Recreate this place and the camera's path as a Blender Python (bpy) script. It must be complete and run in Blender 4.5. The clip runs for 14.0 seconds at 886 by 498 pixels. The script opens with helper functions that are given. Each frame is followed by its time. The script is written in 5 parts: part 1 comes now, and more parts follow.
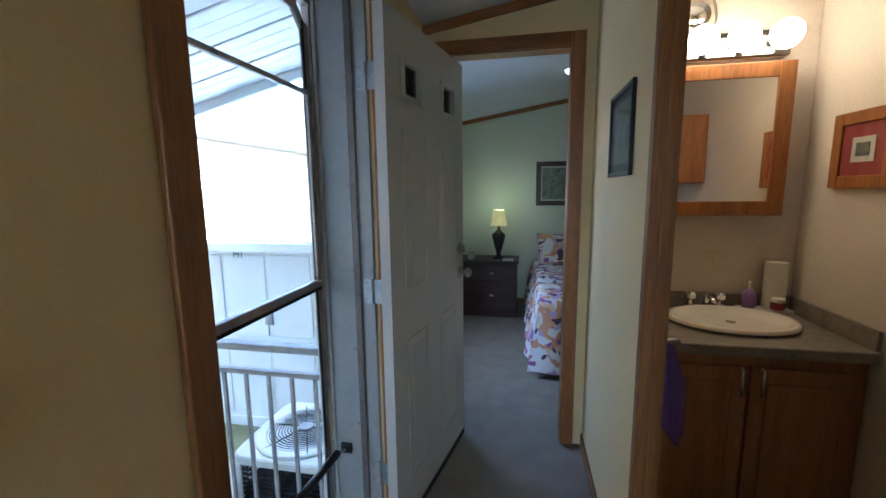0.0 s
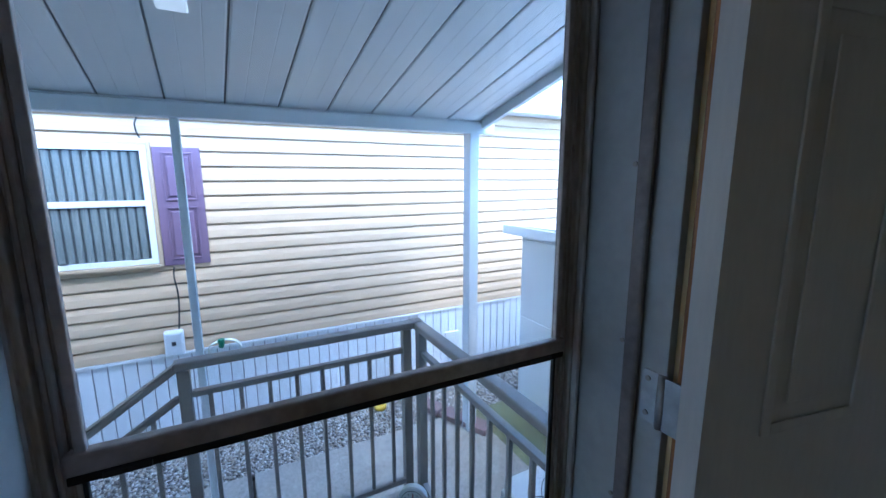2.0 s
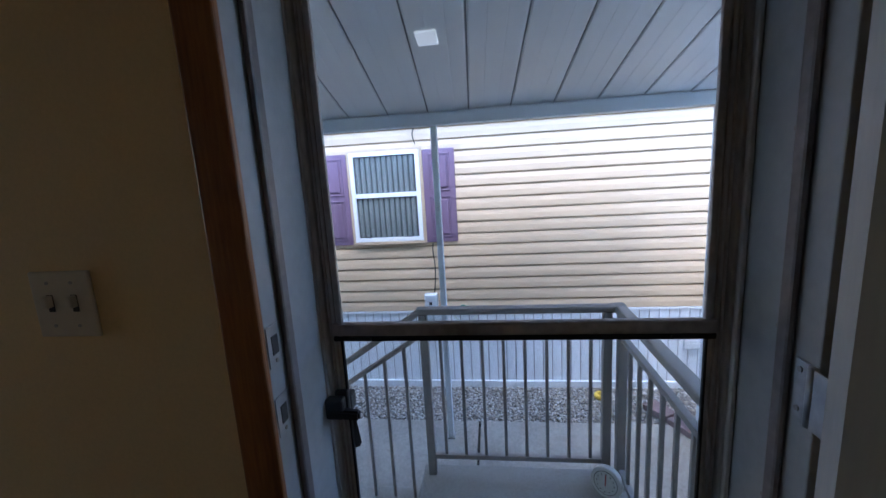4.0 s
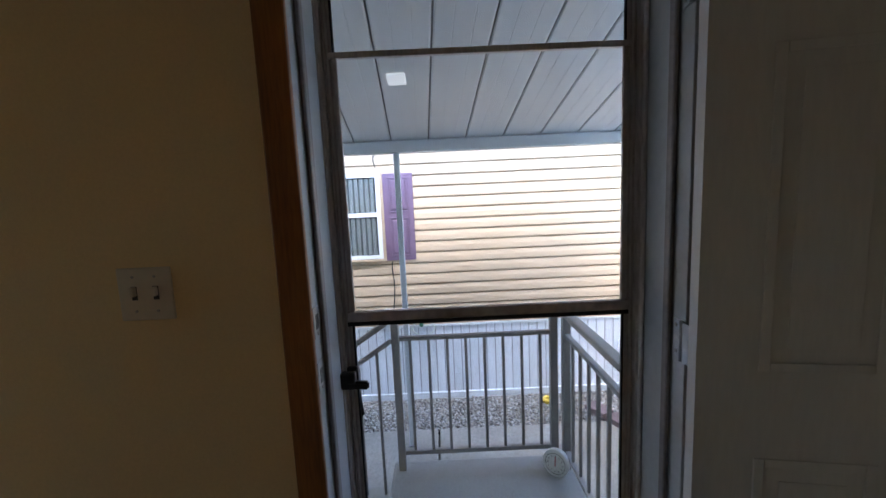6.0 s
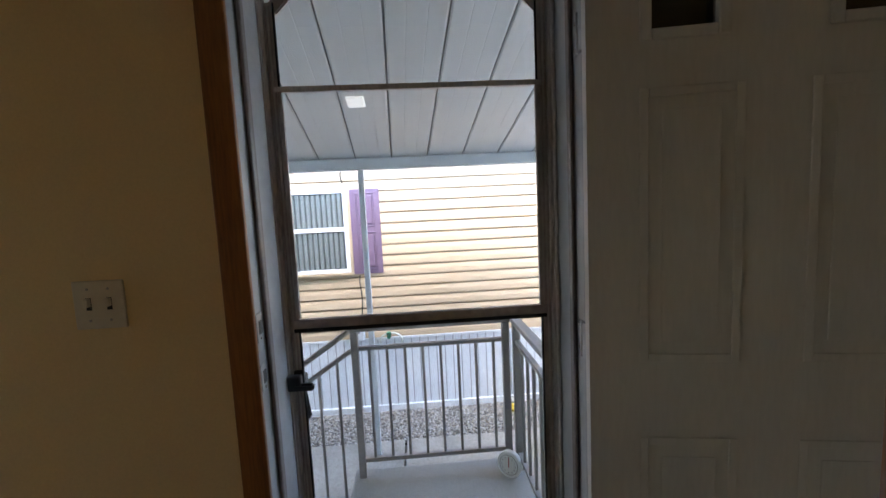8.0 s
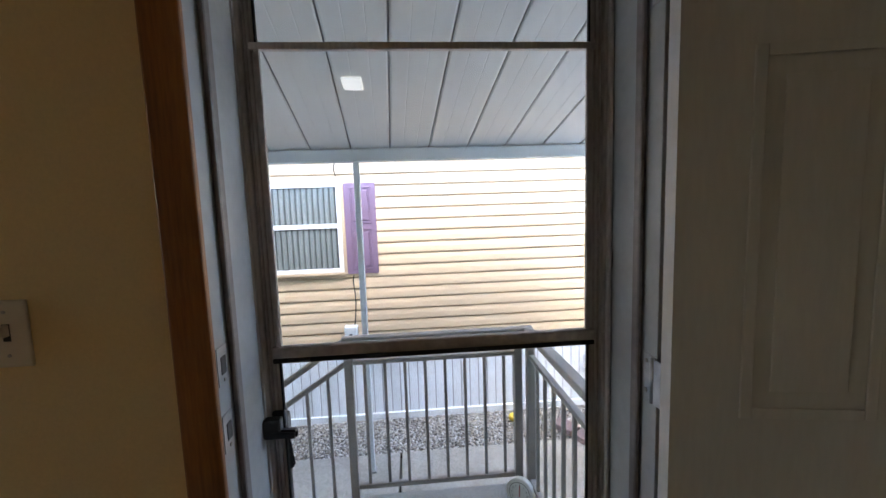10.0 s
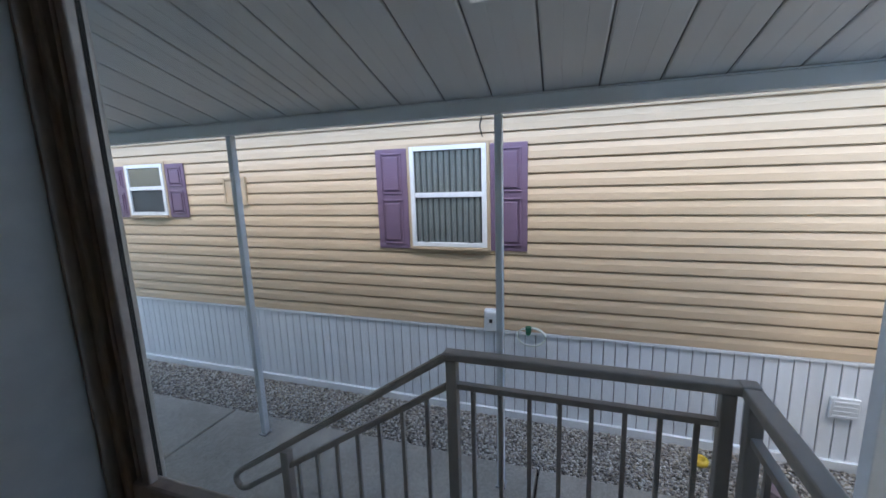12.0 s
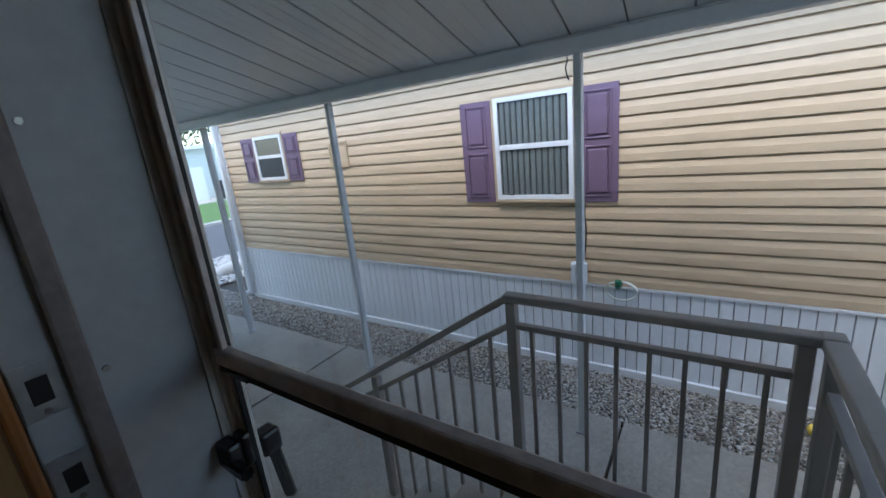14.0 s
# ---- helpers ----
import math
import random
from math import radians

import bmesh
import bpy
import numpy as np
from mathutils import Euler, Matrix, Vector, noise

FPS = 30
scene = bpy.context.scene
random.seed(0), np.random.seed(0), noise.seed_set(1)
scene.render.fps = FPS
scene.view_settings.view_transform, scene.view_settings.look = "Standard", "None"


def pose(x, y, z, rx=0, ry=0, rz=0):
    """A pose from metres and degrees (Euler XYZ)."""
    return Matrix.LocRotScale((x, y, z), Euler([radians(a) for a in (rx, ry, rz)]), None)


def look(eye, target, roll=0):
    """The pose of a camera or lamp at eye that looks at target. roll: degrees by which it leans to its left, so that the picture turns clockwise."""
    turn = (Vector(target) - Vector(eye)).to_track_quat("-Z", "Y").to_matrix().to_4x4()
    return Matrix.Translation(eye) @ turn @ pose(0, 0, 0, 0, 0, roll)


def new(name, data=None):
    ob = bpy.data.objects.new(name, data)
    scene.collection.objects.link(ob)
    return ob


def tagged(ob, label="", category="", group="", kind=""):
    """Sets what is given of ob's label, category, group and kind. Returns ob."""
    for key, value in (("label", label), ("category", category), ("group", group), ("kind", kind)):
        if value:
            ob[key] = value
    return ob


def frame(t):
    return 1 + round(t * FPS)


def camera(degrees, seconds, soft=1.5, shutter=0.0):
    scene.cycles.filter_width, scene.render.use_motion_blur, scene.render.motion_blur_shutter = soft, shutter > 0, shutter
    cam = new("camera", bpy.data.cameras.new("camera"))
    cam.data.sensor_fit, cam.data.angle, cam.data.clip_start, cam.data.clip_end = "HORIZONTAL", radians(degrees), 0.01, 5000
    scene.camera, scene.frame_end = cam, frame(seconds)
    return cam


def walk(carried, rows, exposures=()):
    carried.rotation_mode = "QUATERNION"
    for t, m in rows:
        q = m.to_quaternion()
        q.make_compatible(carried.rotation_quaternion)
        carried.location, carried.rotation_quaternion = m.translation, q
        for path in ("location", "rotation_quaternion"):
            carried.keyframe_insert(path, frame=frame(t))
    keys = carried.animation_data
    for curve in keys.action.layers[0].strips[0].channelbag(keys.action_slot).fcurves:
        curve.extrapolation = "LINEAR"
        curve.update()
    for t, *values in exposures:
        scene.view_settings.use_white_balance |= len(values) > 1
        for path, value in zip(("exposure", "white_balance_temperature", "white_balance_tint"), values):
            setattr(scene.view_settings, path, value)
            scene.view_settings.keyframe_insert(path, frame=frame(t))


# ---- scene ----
cam = camera(95.0, 14.0)
PATH = [
    (0, (0.278, 1.854, 1.446), (-0.107, 3.795, 1.156), -0.7),
    (0.5, (0.239, 2.106, 1.449), (-0.339, 3.998, 1.153), -3.4),
    (1, (0.258, 2.361, 1.442), (-0.879, 3.977, 1.134), -2.4),
    (1.5, (0.243, 2.54, 1.436), (-1.306, 3.734, 1.014), -3.3),
    (2, (0.113, 2.671, 1.436), (-1.64, 3.572, 1.096), -0.2),
    (2.5, (0.048, 2.757, 1.429), (-1.88, 3.22, 1.165), -4.1),
    (3, (0.119, 2.824, 1.44), (-1.858, 2.787, 1.142), -3.4),
    (3.5, (0.224, 2.841, 1.426), (-1.729, 2.582, 1.078), -3.5),
    (5.8, (0.609, 2.701, 1.413), (-1.365, 2.642, 1.096), -1.8),
    (6, (0.617, 2.735, 1.421), (-1.366, 2.745, 1.165), -2.6),
    (6.5, (0.659, 2.79, 1.43), (-1.33, 2.877, 1.241), -1.5),
    (7, (0.704, 2.824, 1.434), (-1.284, 2.94, 1.251), -2.1),
    (7.5, (0.74, 2.843, 1.428), (-1.249, 2.939, 1.242), -3.9),
    (7.7, (0.753, 2.856, 1.427), (-1.235, 2.964, 1.238), -3.3),
    (10, (0.476, 2.801, 1.433), (-1.506, 2.959, 1.219), -1.9),
    (10.5, (0.276, 2.831, 1.427), (-1.709, 2.843, 1.185), -3.1),
    (11, (0.036, 2.888, 1.433), (-1.929, 2.627, 1.162), 0.0),
    (11.5, (-0.125, 2.907, 1.432), (-2.055, 2.476, 1.131), -0.4),
    (12, (-0.221, 2.911, 1.424), (-2.079, 2.261, 1.072), -1.9),
    (12.5, (-0.252, 2.957, 1.417), (-1.96, 2.011, 0.981), -1.0),
    (13, (-0.242, 3.034, 1.407), (-1.875, 1.994, 0.905), -0.3),
    (13.5, (-0.236, 3.061, 1.399), (-1.871, 2.017, 0.911), -1.9),
    (14, (-0.204, 3.103, 1.393), (-1.794, 2.007, 0.873), -5.9),
]
walk(cam, [(t, look(eye, target, roll)) for t, eye, target, roll in PATH], [
    (0.0, 4.7, 5350, 5), (0.5, 4.0, 4950, 2), (1.0, 3.65, 4700, 2), (2.0, 3.5, 4850, 6), (3.5, 3.05, 5250, 12), (5.8, 3.45, 6000, 13), (7.5, 3.85, 6600, 12),
    (10.0, 3.95, 6700, 12), (11.0, 3.3, 6450, 11), (12.0, 2.45, 6350, 10), (13.0, 2.35, 6350, 9), (14.0, 2.4, 6350, 8)])

# ---------------------------------------------------------------- world and light
world = bpy.data.worlds.new("world")
scene.world = world
world.use_nodes = True
wn = world.node_tree.nodes
sky = wn.new("ShaderNodeTexSky")
sky.sky_type = "NISHITA"
sky.sun_disc = False
sky.sun_elevation, sky.sun_rotation = radians(62), radians(80)
sky.dust_density, sky.ozone_density = 1.5, 1.5
wn["Background"].inputs[1].default_value = 0.15
world.node_tree.links.new(sky.outputs[0], wn["Background"].inputs[0])
sun = new("sun", bpy.data.lights.new("sun", "SUN"))
sun.data.energy, sun.data.angle, sun.data.color = 0.3, radians(60), (1, 0.97, 0.93)
sun.matrix_world = look((0, 0, 0), (-math.sin(radians(80)) * math.cos(radians(62)), -math.cos(radians(80)) * math.cos(radians(62)), -math.sin(radians(62))))


# ---------------------------------------------------------------- materials
def mat(name, col, rough=0.6, metal=0.0, vary=0.12, scale=6.0, fine=60.0, bump=0.1, stretch=(1, 1, 1), tint=None, emit=None, rand=0.0, spec=0.5):
    """A surface with two scales of variation in colour and fine relief; stretch gives grain."""
    m = bpy.data.materials.new(name)
    m.use_nodes = True
    n, l = m.node_tree.nodes, m.node_tree.links
    b = n["Principled BSDF"]
    b.inputs["Roughness"].default_value, b.inputs["Metallic"].default_value = rough, metal
    b.inputs["Specular IOR Level"].default_value = spec
    tc, mp = n.new("ShaderNodeTexCoord"), n.new("ShaderNodeMapping")
    mp.inputs["Scale"].default_value = stretch
    l.new(tc.outputs["Object"], mp.inputs[0])
    n1, n2 = n.new("ShaderNodeTexNoise"), n.new("ShaderNodeTexNoise")
    n1.inputs["Scale"].default_value, n2.inputs["Scale"].default_value = scale, fine
    n1.inputs["Detail"].default_value = n2.inputs["Detail"].default_value = 5
    for k in (n1, n2):
        l.new(mp.outputs[0], k.inputs["Vector"])
    add = n.new("ShaderNodeMath")
    add.operation = "ADD"
    l.new(n1.outputs[0], add.inputs[0])
    l.new(n2.outputs[0], add.inputs[1])
    ramp = n.new("ShaderNodeMapRange")
    ramp.inputs[1].default_value, ramp.inputs[2].default_value = 0.65, 1.35
    l.new(add.outputs[0], ramp.inputs[0])
    mix = n.new("ShaderNodeMix")
    mix.data_type = "RGBA"
    dark = tint or tuple(c * (1 - 2.2 * vary) for c in col)
    mix.inputs[6].default_value = (*dark, 1)
    mix.inputs[7].default_value = (*(min(1, c * (1 + vary)) for c in col), 1)
    l.new(ramp.outputs[0], mix.inputs[0])
    out = mix.outputs[2]
    if rand:
        info, hsv, mr = n.new("ShaderNodeObjectInfo"), n.new("ShaderNodeHueSaturation"), n.new("ShaderNodeMapRange")
        mr.inputs[3].default_value, mr.inputs[4].default_value = 1 - rand, 1 + rand
        l.new(info.outputs["Random"], mr.inputs[0])
        l.new(mr.outputs[0], hsv.inputs["Value"])
        l.new(out, hsv.inputs["Color"])
        out = hsv.outputs[0]
    l.new(out, b.inputs["Base Color"])
    if bump:
        bp = n.new("ShaderNodeBump")
        bp.inputs["Strength"].default_value, bp.inputs["Distance"].default_value = bump, 0.004
        l.new(n2.outputs[0], bp.inputs["Height"])
        l.new(bp.outputs[0], b.inputs["Normal"])
    if emit:
        b.inputs["Emission Color"].default_value, b.inputs["Emission Strength"].default_value = (*emit[0], 1), emit[1]
    return m


def island_mat(name, cols, rough=0.85, bump=0.4):
    """Loose pieces whose colour differs from piece to piece."""
    m = bpy.data.materials.new(name)
    m.use_nodes = True
    n, l = m.node_tree.nodes, m.node_tree.links
    b = n["Principled BSDF"]
    b.inputs["Roughness"].default_value = rough
    g, r = n.new("ShaderNodeNewGeometry"), n.new("ShaderNodeValToRGB")
    r.color_ramp.interpolation = "CONSTANT"
    while len(r.color_ramp.elements) < len(cols):
        r.color_ramp.elements.new(0.5)
    for i, c in enumerate(cols):
        r.color_ramp.elements[i].position, r.color_ramp.elements[i].color = i / len(cols), (*c, 1)
    l.new(g.outputs["Random Per Island"], r.inputs[0])
    t, x = n.new("ShaderNodeTexNoise"), n.new("ShaderNodeMix")
    t.inputs["Scale"].default_value = 45
    x.data_type, x.blend_type = "RGBA", "MULTIPLY"
    x.inputs[0].default_value = 0.85
    l.new(r.outputs[0], x.inputs[6])
    l.new(t.outputs[0], x.inputs[7])
    l.new(x.outputs[2], b.inputs["Base Color"])
    bp = n.new("ShaderNodeBump")
    bp.inputs["Strength"].default_value, bp.inputs["Distance"].default_value = bump, 0.003
    l.new(t.outputs[0], bp.inputs["Height"])
    l.new(bp.outputs[0], b.inputs["Normal"])
    return m


def glass_mat(name, tint=(1, 1, 1), rough=0.0):
    m = bpy.data.materials.new(name)
    m.use_nodes = True
    n, l = m.node_tree.nodes, m.node_tree.links
    n.remove(n["Principled BSDF"])
    tr, gl, mx, fr = n.new("ShaderNodeBsdfTransparent"), n.new("ShaderNodeBsdfGlossy"), n.new("ShaderNodeMixShader"), n.new("ShaderNodeLayerWeight")
    tr.inputs[0].default_value = (*tint, 1)
    gl.inputs["Roughness"].default_value = rough
    fr.inputs[0].default_value = 0.12
    pw = n.new("ShaderNodeMath")
    pw.operation, pw.inputs[1].default_value = "MULTIPLY_ADD", 0.22
    pw.inputs[2].default_value = 0.02
    l.new(fr.outputs["Facing"], pw.inputs[0])
    l.new(pw.outputs[0], mx.inputs[0])
    l.new(tr.outputs[0], mx.inputs[1])
    l.new(gl.outputs[0], mx.inputs[2])
    l.new(mx.outputs[0], n["Material Output"].inputs[0])
    return m


def quilt_mat():
    """Patchwork print of white, violet, orange and dark leaf shapes."""
    m = bpy.data.materials.new("quilt_cloth")
    m.use_nodes = True
    n, l = m.node_tree.nodes, m.node_tree.links
    b = n["Principled BSDF"]
    b.inputs["Roughness"].default_value = 0.9
    tc, vo, r = n.new("ShaderNodeTexCoord"), n.new("ShaderNodeTexVoronoi"), n.new("ShaderNodeValToRGB")
    vo.inputs["Scale"].default_value = 17
    nz, ad = n.new("ShaderNodeTexNoise"), n.new("ShaderNodeVectorMath")
    nz.inputs["Scale"].default_value = 7
    sc = n.new("ShaderNodeVectorMath")
    sc.operation, sc.inputs[3].default_value = "SCALE", 0.24
    l.new(tc.outputs["Object"], nz.inputs["Vector"])
    l.new(nz.outputs["Color"], sc.inputs[0])
    l.new(tc.outputs["Object"], ad.inputs[0])
    l.new(sc.outputs[0], ad.inputs[1])
    l.new(ad.outputs[0], vo.inputs["Vector"])
    sep = n.new("ShaderNodeSeparateColor")
    l.new(vo.outputs["Color"], sep.inputs[0])
    l.new(sep.outputs[0], r.inputs[0])
    r.color_ramp.interpolation = "CONSTANT"
    cols = ((0.72, 0.7, 0.74), (0.3, 0.12, 0.32), (0.75, 0.72, 0.74), (0.6, 0.3, 0.18), (0.1, 0.07, 0.12), (0.74, 0.7, 0.72), (0.5, 0.36, 0.55), (0.7, 0.5, 0.38))
    while len(r.color_ramp.elements) < len(cols):
        r.color_ramp.elements.new(0.5)
    for i, c in enumerate(cols):
        r.color_ramp.elements[i].position, r.color_ramp.elements[i].color = i / len(cols), (*c, 1)
    l.new(r.outputs[0], b.inputs["Base Color"])
    return m


PAINT = mat("cream_wall_paint", (0.78, 0.605, 0.33), 0.75, vary=0.03, scale=1.5, fine=160, bump=0.12)
PAINT_B = mat("pale_bedroom_paint", (0.70, 0.70, 0.58), 0.75, vary=0.03, scale=1.5, fine=160, bump=0.12)
VINYL_WALL = mat("pale_bath_panel", (0.68, 0.61, 0.54), 0.5, vary=0.05, scale=2, fine=90, bump=0.06)
CEIL = mat("ceiling_texture", (0.74, 0.74, 0.74), 0.9, vary=0.04, scale=3, fine=120, bump=0.5)
OAK = mat("oak_trim", (0.31, 0.12, 0.032), 0.42, vary=0.2, scale=4, fine=30, bump=0.12, stretch=(6, 6, 0.5))
OAK_X = mat("oak_trim_flat", (0.31, 0.12, 0.032), 0.42, vary=0.2, scale=4, fine=30, bump=0.12, stretch=(0.5, 6, 6))
OAK_Y = mat("oak_trim_long", (0.31, 0.12, 0.032), 0.42, vary=0.2, scale=4, fine=30, bump=0.12, stretch=(6, 0.5, 6))
OAK_D = mat("vanity_wood", (0.33, 0.14, 0.05), 0.4, vary=0.2, scale=4, fine=30, bump=0.1, stretch=(6, 6, 0.5))
CARPET = mat("beige_carpet", (0.30, 0.25, 0.21), 0.98, vary=0.12, scale=7, fine=260, bump=1.0)
WHITE = mat("white_door_paint", (0.53, 0.50, 0.465), 0.4, vary=0.04, scale=3, fine=25, bump=0.06, stretch=(4, 4, 0.7))
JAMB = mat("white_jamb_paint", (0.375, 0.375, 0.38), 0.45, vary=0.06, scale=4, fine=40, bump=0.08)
STORM = mat("worn_storm_aluminium", (0.56, 0.525, 0.50), 0.42, 0.2, vary=0.14, scale=5, fine=50, bump=0.08, stretch=(3, 3, 0.6))
STORM_D = mat("dark_storm_sash", (0.46, 0.40, 0.375), 0.42, 0.2, vary=0.16, scale=5, fine=50, bump=0.08)
STOP = mat("weather_strip", (0.18, 0.15, 0.14), 0.4, vary=0.15, bump=0.1)
BLACK = mat("black_plastic", (0.012, 0.012, 0.013), 0.35, vary=0.1, bump=0.05)
RUBBER = mat("black_gasket", (0.01, 0.01, 0.01), 0.8, vary=0.1)
STEEL = mat("zinc_plate", (0.42, 0.42, 0.43), 0.36, 0.85, vary=0.1, scale=20, bump=0.05)
CHROME = mat("chrome", (0.75, 0.75, 0.76), 0.12, 1.0, vary=0.02, bump=0)
BARM = mat("aged_chrome_bar", (0.30, 0.29, 0.28), 0.1, 1.0, vary=0.06, bump=0)
NICKEL = mat("old_nickel", (0.34, 0.31, 0.28), 0.3, 0.9, vary=0.1, bump=0.03)
PLATE = mat("ivory_plastic", (0.66, 0.60, 0.50), 0.4, vary=0.03, bump=0)
GLASS = glass_mat("clear_glass", (0.96, 0.98, 0.98))
GLASS_D = glass_mat("smoked_lite_glass", (0.5, 0.47, 0.44), 0.05)
MIRROR = mat("mirror_silver", (0.92, 0.92, 0.92), 0.0, 1.0, vary=0, bump=0)
SIDING = mat("tan_vinyl_siding", (0.55, 0.42, 0.285), 0.5, vary=0.05, scale=1.2, fine=30, bump=0.1, stretch=(4, 0.4, 6), rand=0.03)
SKIRT = mat("white_skirting", (0.74, 0.77, 0.82), 0.5, vary=0.05, scale=3, fine=30, bump=0.05, rand=0.04)
SKIRT_D = mat("skirting_groove", (0.30, 0.32, 0.36), 0.7, vary=0.1)
TRIMW = mat("white_aluminium_trim", (0.72, 0.74, 0.77), 0.4, vary=0.05, scale=4, fine=40, bump=0.05)
TAN_TRIM = mat("tan_j_channel", (0.47, 0.36, 0.24), 0.5, vary=0.06)
PURPLE = mat("plum_shutter_vinyl", (0.165, 0.108, 0.17), 0.5, vary=0.1, scale=4, fine=60, bump=0.1, stretch=(4, 4, 0.8), rand=0.06)
BLIND = mat("grey_blind", (0.20, 0.215, 0.21), 0.6, vary=0.1)
# Shade of an unlit room put into the colour; reused on the bed base.
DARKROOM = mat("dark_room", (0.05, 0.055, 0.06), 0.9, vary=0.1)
ROOFP = mat("white_roof_pan", (0.66, 0.67, 0.67), 0.35, vary=0.05, scale=1.5, fine=30, bump=0.05, stretch=(0.4, 6, 6), rand=0.03)
SEAM = mat("dark_roof_seam", (0.2, 0.205, 0.21), 0.8, vary=0.1)
POSTM = mat("painted_post", (0.62, 0.65, 0.68), 0.45, vary=0.06, scale=4, fine=40, bump=0.05)
RAILM = mat("taupe_rail_vinyl", (0.30, 0.275, 0.26), 0.5, vary=0.08, scale=4, fine=40, bump=0.06)
CONC = mat("patio_concrete", (0.37, 0.345, 0.305), 0.9, vary=0.18, scale=1.6, fine=50, bump=0.35)
LAND = mat("landing_concrete", (0.36, 0.345, 0.32), 0.9, vary=0.12, scale=3, fine=70, bump=0.35)
SOIL = mat("dark_soil", (0.07, 0.062, 0.053), 0.95, vary=0.25, scale=6, fine=40, bump=0.8)
STONES = island_mat("river_gravel", ((0.62, 0.57, 0.49), (0.34, 0.31, 0.28), (0.78, 0.75, 0.69), (0.17, 0.155, 0.145), (0.58, 0.50, 0.40), (0.42, 0.40, 0.39), (0.85, 0.82, 0.77), (0.25, 0.22, 0.19)))
WSTONES = island_mat("white_marble_gravel", ((0.75, 0.75, 0.75), (0.66, 0.66, 0.67), (0.8, 0.8, 0.79)))
ASPHALT = mat("asphalt", (0.075, 0.076, 0.08), 0.9, vary=0.15, scale=1, fine=60, bump=0.4)
GRASS = mat("lawn_grass", (0.085, 0.17, 0.035), 0.95, vary=0.3, scale=2, fine=40, bump=1.0)
MOSS = mat("mossy_soil", (0.16, 0.17, 0.09), 0.95, vary=0.25, scale=4, fine=60, bump=0.6)
PALE = mat("far_house_siding", (0.55, 0.60, 0.56), 0.6, vary=0.05)
LEAF = mat("tree_leaf", (0.045, 0.085, 0.025), 0.7, vary=0.4, scale=8)
BARK = mat("bark", (0.12, 0.09, 0.065), 0.9, vary=0.3)
BRICK = mat("weathered_paver", (0.24, 0.17, 0.17), 0.9, vary=0.2, scale=8, bump=0.4)
YELLOW = mat("yellow_plastic", (0.75, 0.52, 0.06), 0.5, vary=0.06)
DIAL = mat("dial_face", (0.58, 0.57, 0.53), 0.5, vary=0.06)
INK = mat("dark_ink", (0.03, 0.03, 0.035), 0.7, vary=0)
SHEDM = mat("white_shed_panel", (0.70, 0.73, 0.74), 0.5, vary=0.05, scale=3, bump=0.05)
ACM = mat("beige_ac_cabinet", (0.60, 0.60, 0.57), 0.45, vary=0.06, bump=0.05)
ACD = mat("ac_black_grille", (0.018, 0.018, 0.02), 0.85, vary=0.1, spec=0.2)
STOPC = mat("grey_laminate", (0.24, 0.215, 0.185), 0.35, vary=0.18, scale=18, fine=90, bump=0.02)
PORC = mat("cream_porcelain", (0.76, 0.72, 0.66), 0.12, vary=0.02, bump=0)
TOWEL = mat("violet_towel", (0.24, 0.13, 0.36), 0.95, vary=0.15, fine=140, bump=0.8)
CHERRY = mat("dark_cherry", (0.048, 0.018, 0.015), 0.5, vary=0.25, scale=4, fine=30, bump=0.08, stretch=(0.6, 6, 6))
LAMPB = mat("dark_lamp_base", (0.02, 0.016, 0.02), 0.3, vary=0.1)
SHADE = mat("lit_lamp_shade", (0.8, 0.72, 0.35), 0.9, vary=0.04, emit=((1.0, 0.86, 0.35), 0.012))
BULB = mat("lit_bulb", (1, 1, 1), 0.3, vary=0, bump=0, emit=((1.0, 0.76, 0.48), 0.70))
LEDP = mat("skylight_lens", (0.9, 0.9, 0.9), 0.4, vary=0, bump=0, emit=((1, 1, 0.98), 0.035))
QUILT = quilt_mat()
MATRED = mat("red_mat_board", (0.30, 0.045, 0.05), 0.8, vary=0.06)
PAPER = mat("print_paper", (0.68, 0.66, 0.60), 0.8, vary=0.06)
SKETCH = mat("grey_print", (0.16, 0.16, 0.155), 0.6, vary=0.4, scale=14, fine=40, tint=(0.02, 0.02, 0.02), bump=0)
BEDPIC = mat("green_grey_print", (0.26, 0.30, 0.27), 0.5, vary=0.35, scale=10, fine=40, bump=0)
DARKFR = mat("dark_walnut_frame", (0.06, 0.035, 0.022), 0.4, vary=0.2)
WIRE = mat("black_cable", (0.015, 0.015, 0.015), 0.6, vary=0)
HOSE = mat("pale_hose", (0.62, 0.66, 0.62), 0.5, vary=0.05)
GREEN = mat("green_valve", (0.02, 0.16, 0.09), 0.5, vary=0.05)
BINM = mat("dark_bin", (0.03, 0.032, 0.035), 0.6, vary=0.1)
BLUE = mat("blue_bin", (0.03, 0.09, 0.32), 0.5, vary=0.1)


# ---------------------------------------------------------------- mesh helpers
def mesh_ob(name, bm, m, parent=None, smooth=False):
    me = bpy.data.meshes.new(name)
    bmesh.ops.recalc_face_normals(bm, faces=bm.faces)
    bm.to_mesh(me)
    bm.free()
    me.materials.append(m)
    if smooth:
        me.shade_smooth()
    ob = new(name, me)
    ob.parent = parent
    return ob


def part(name, bm, m, parent, label="", smooth=False):
    return tagged(mesh_ob(name, bm, m, parent, smooth), label)


def empty(name, label, category, at=(0, 0, 0), group="", kind=""):
    ob = new(name)
    ob.location = at
    return tagged(ob, label, category, group, kind)


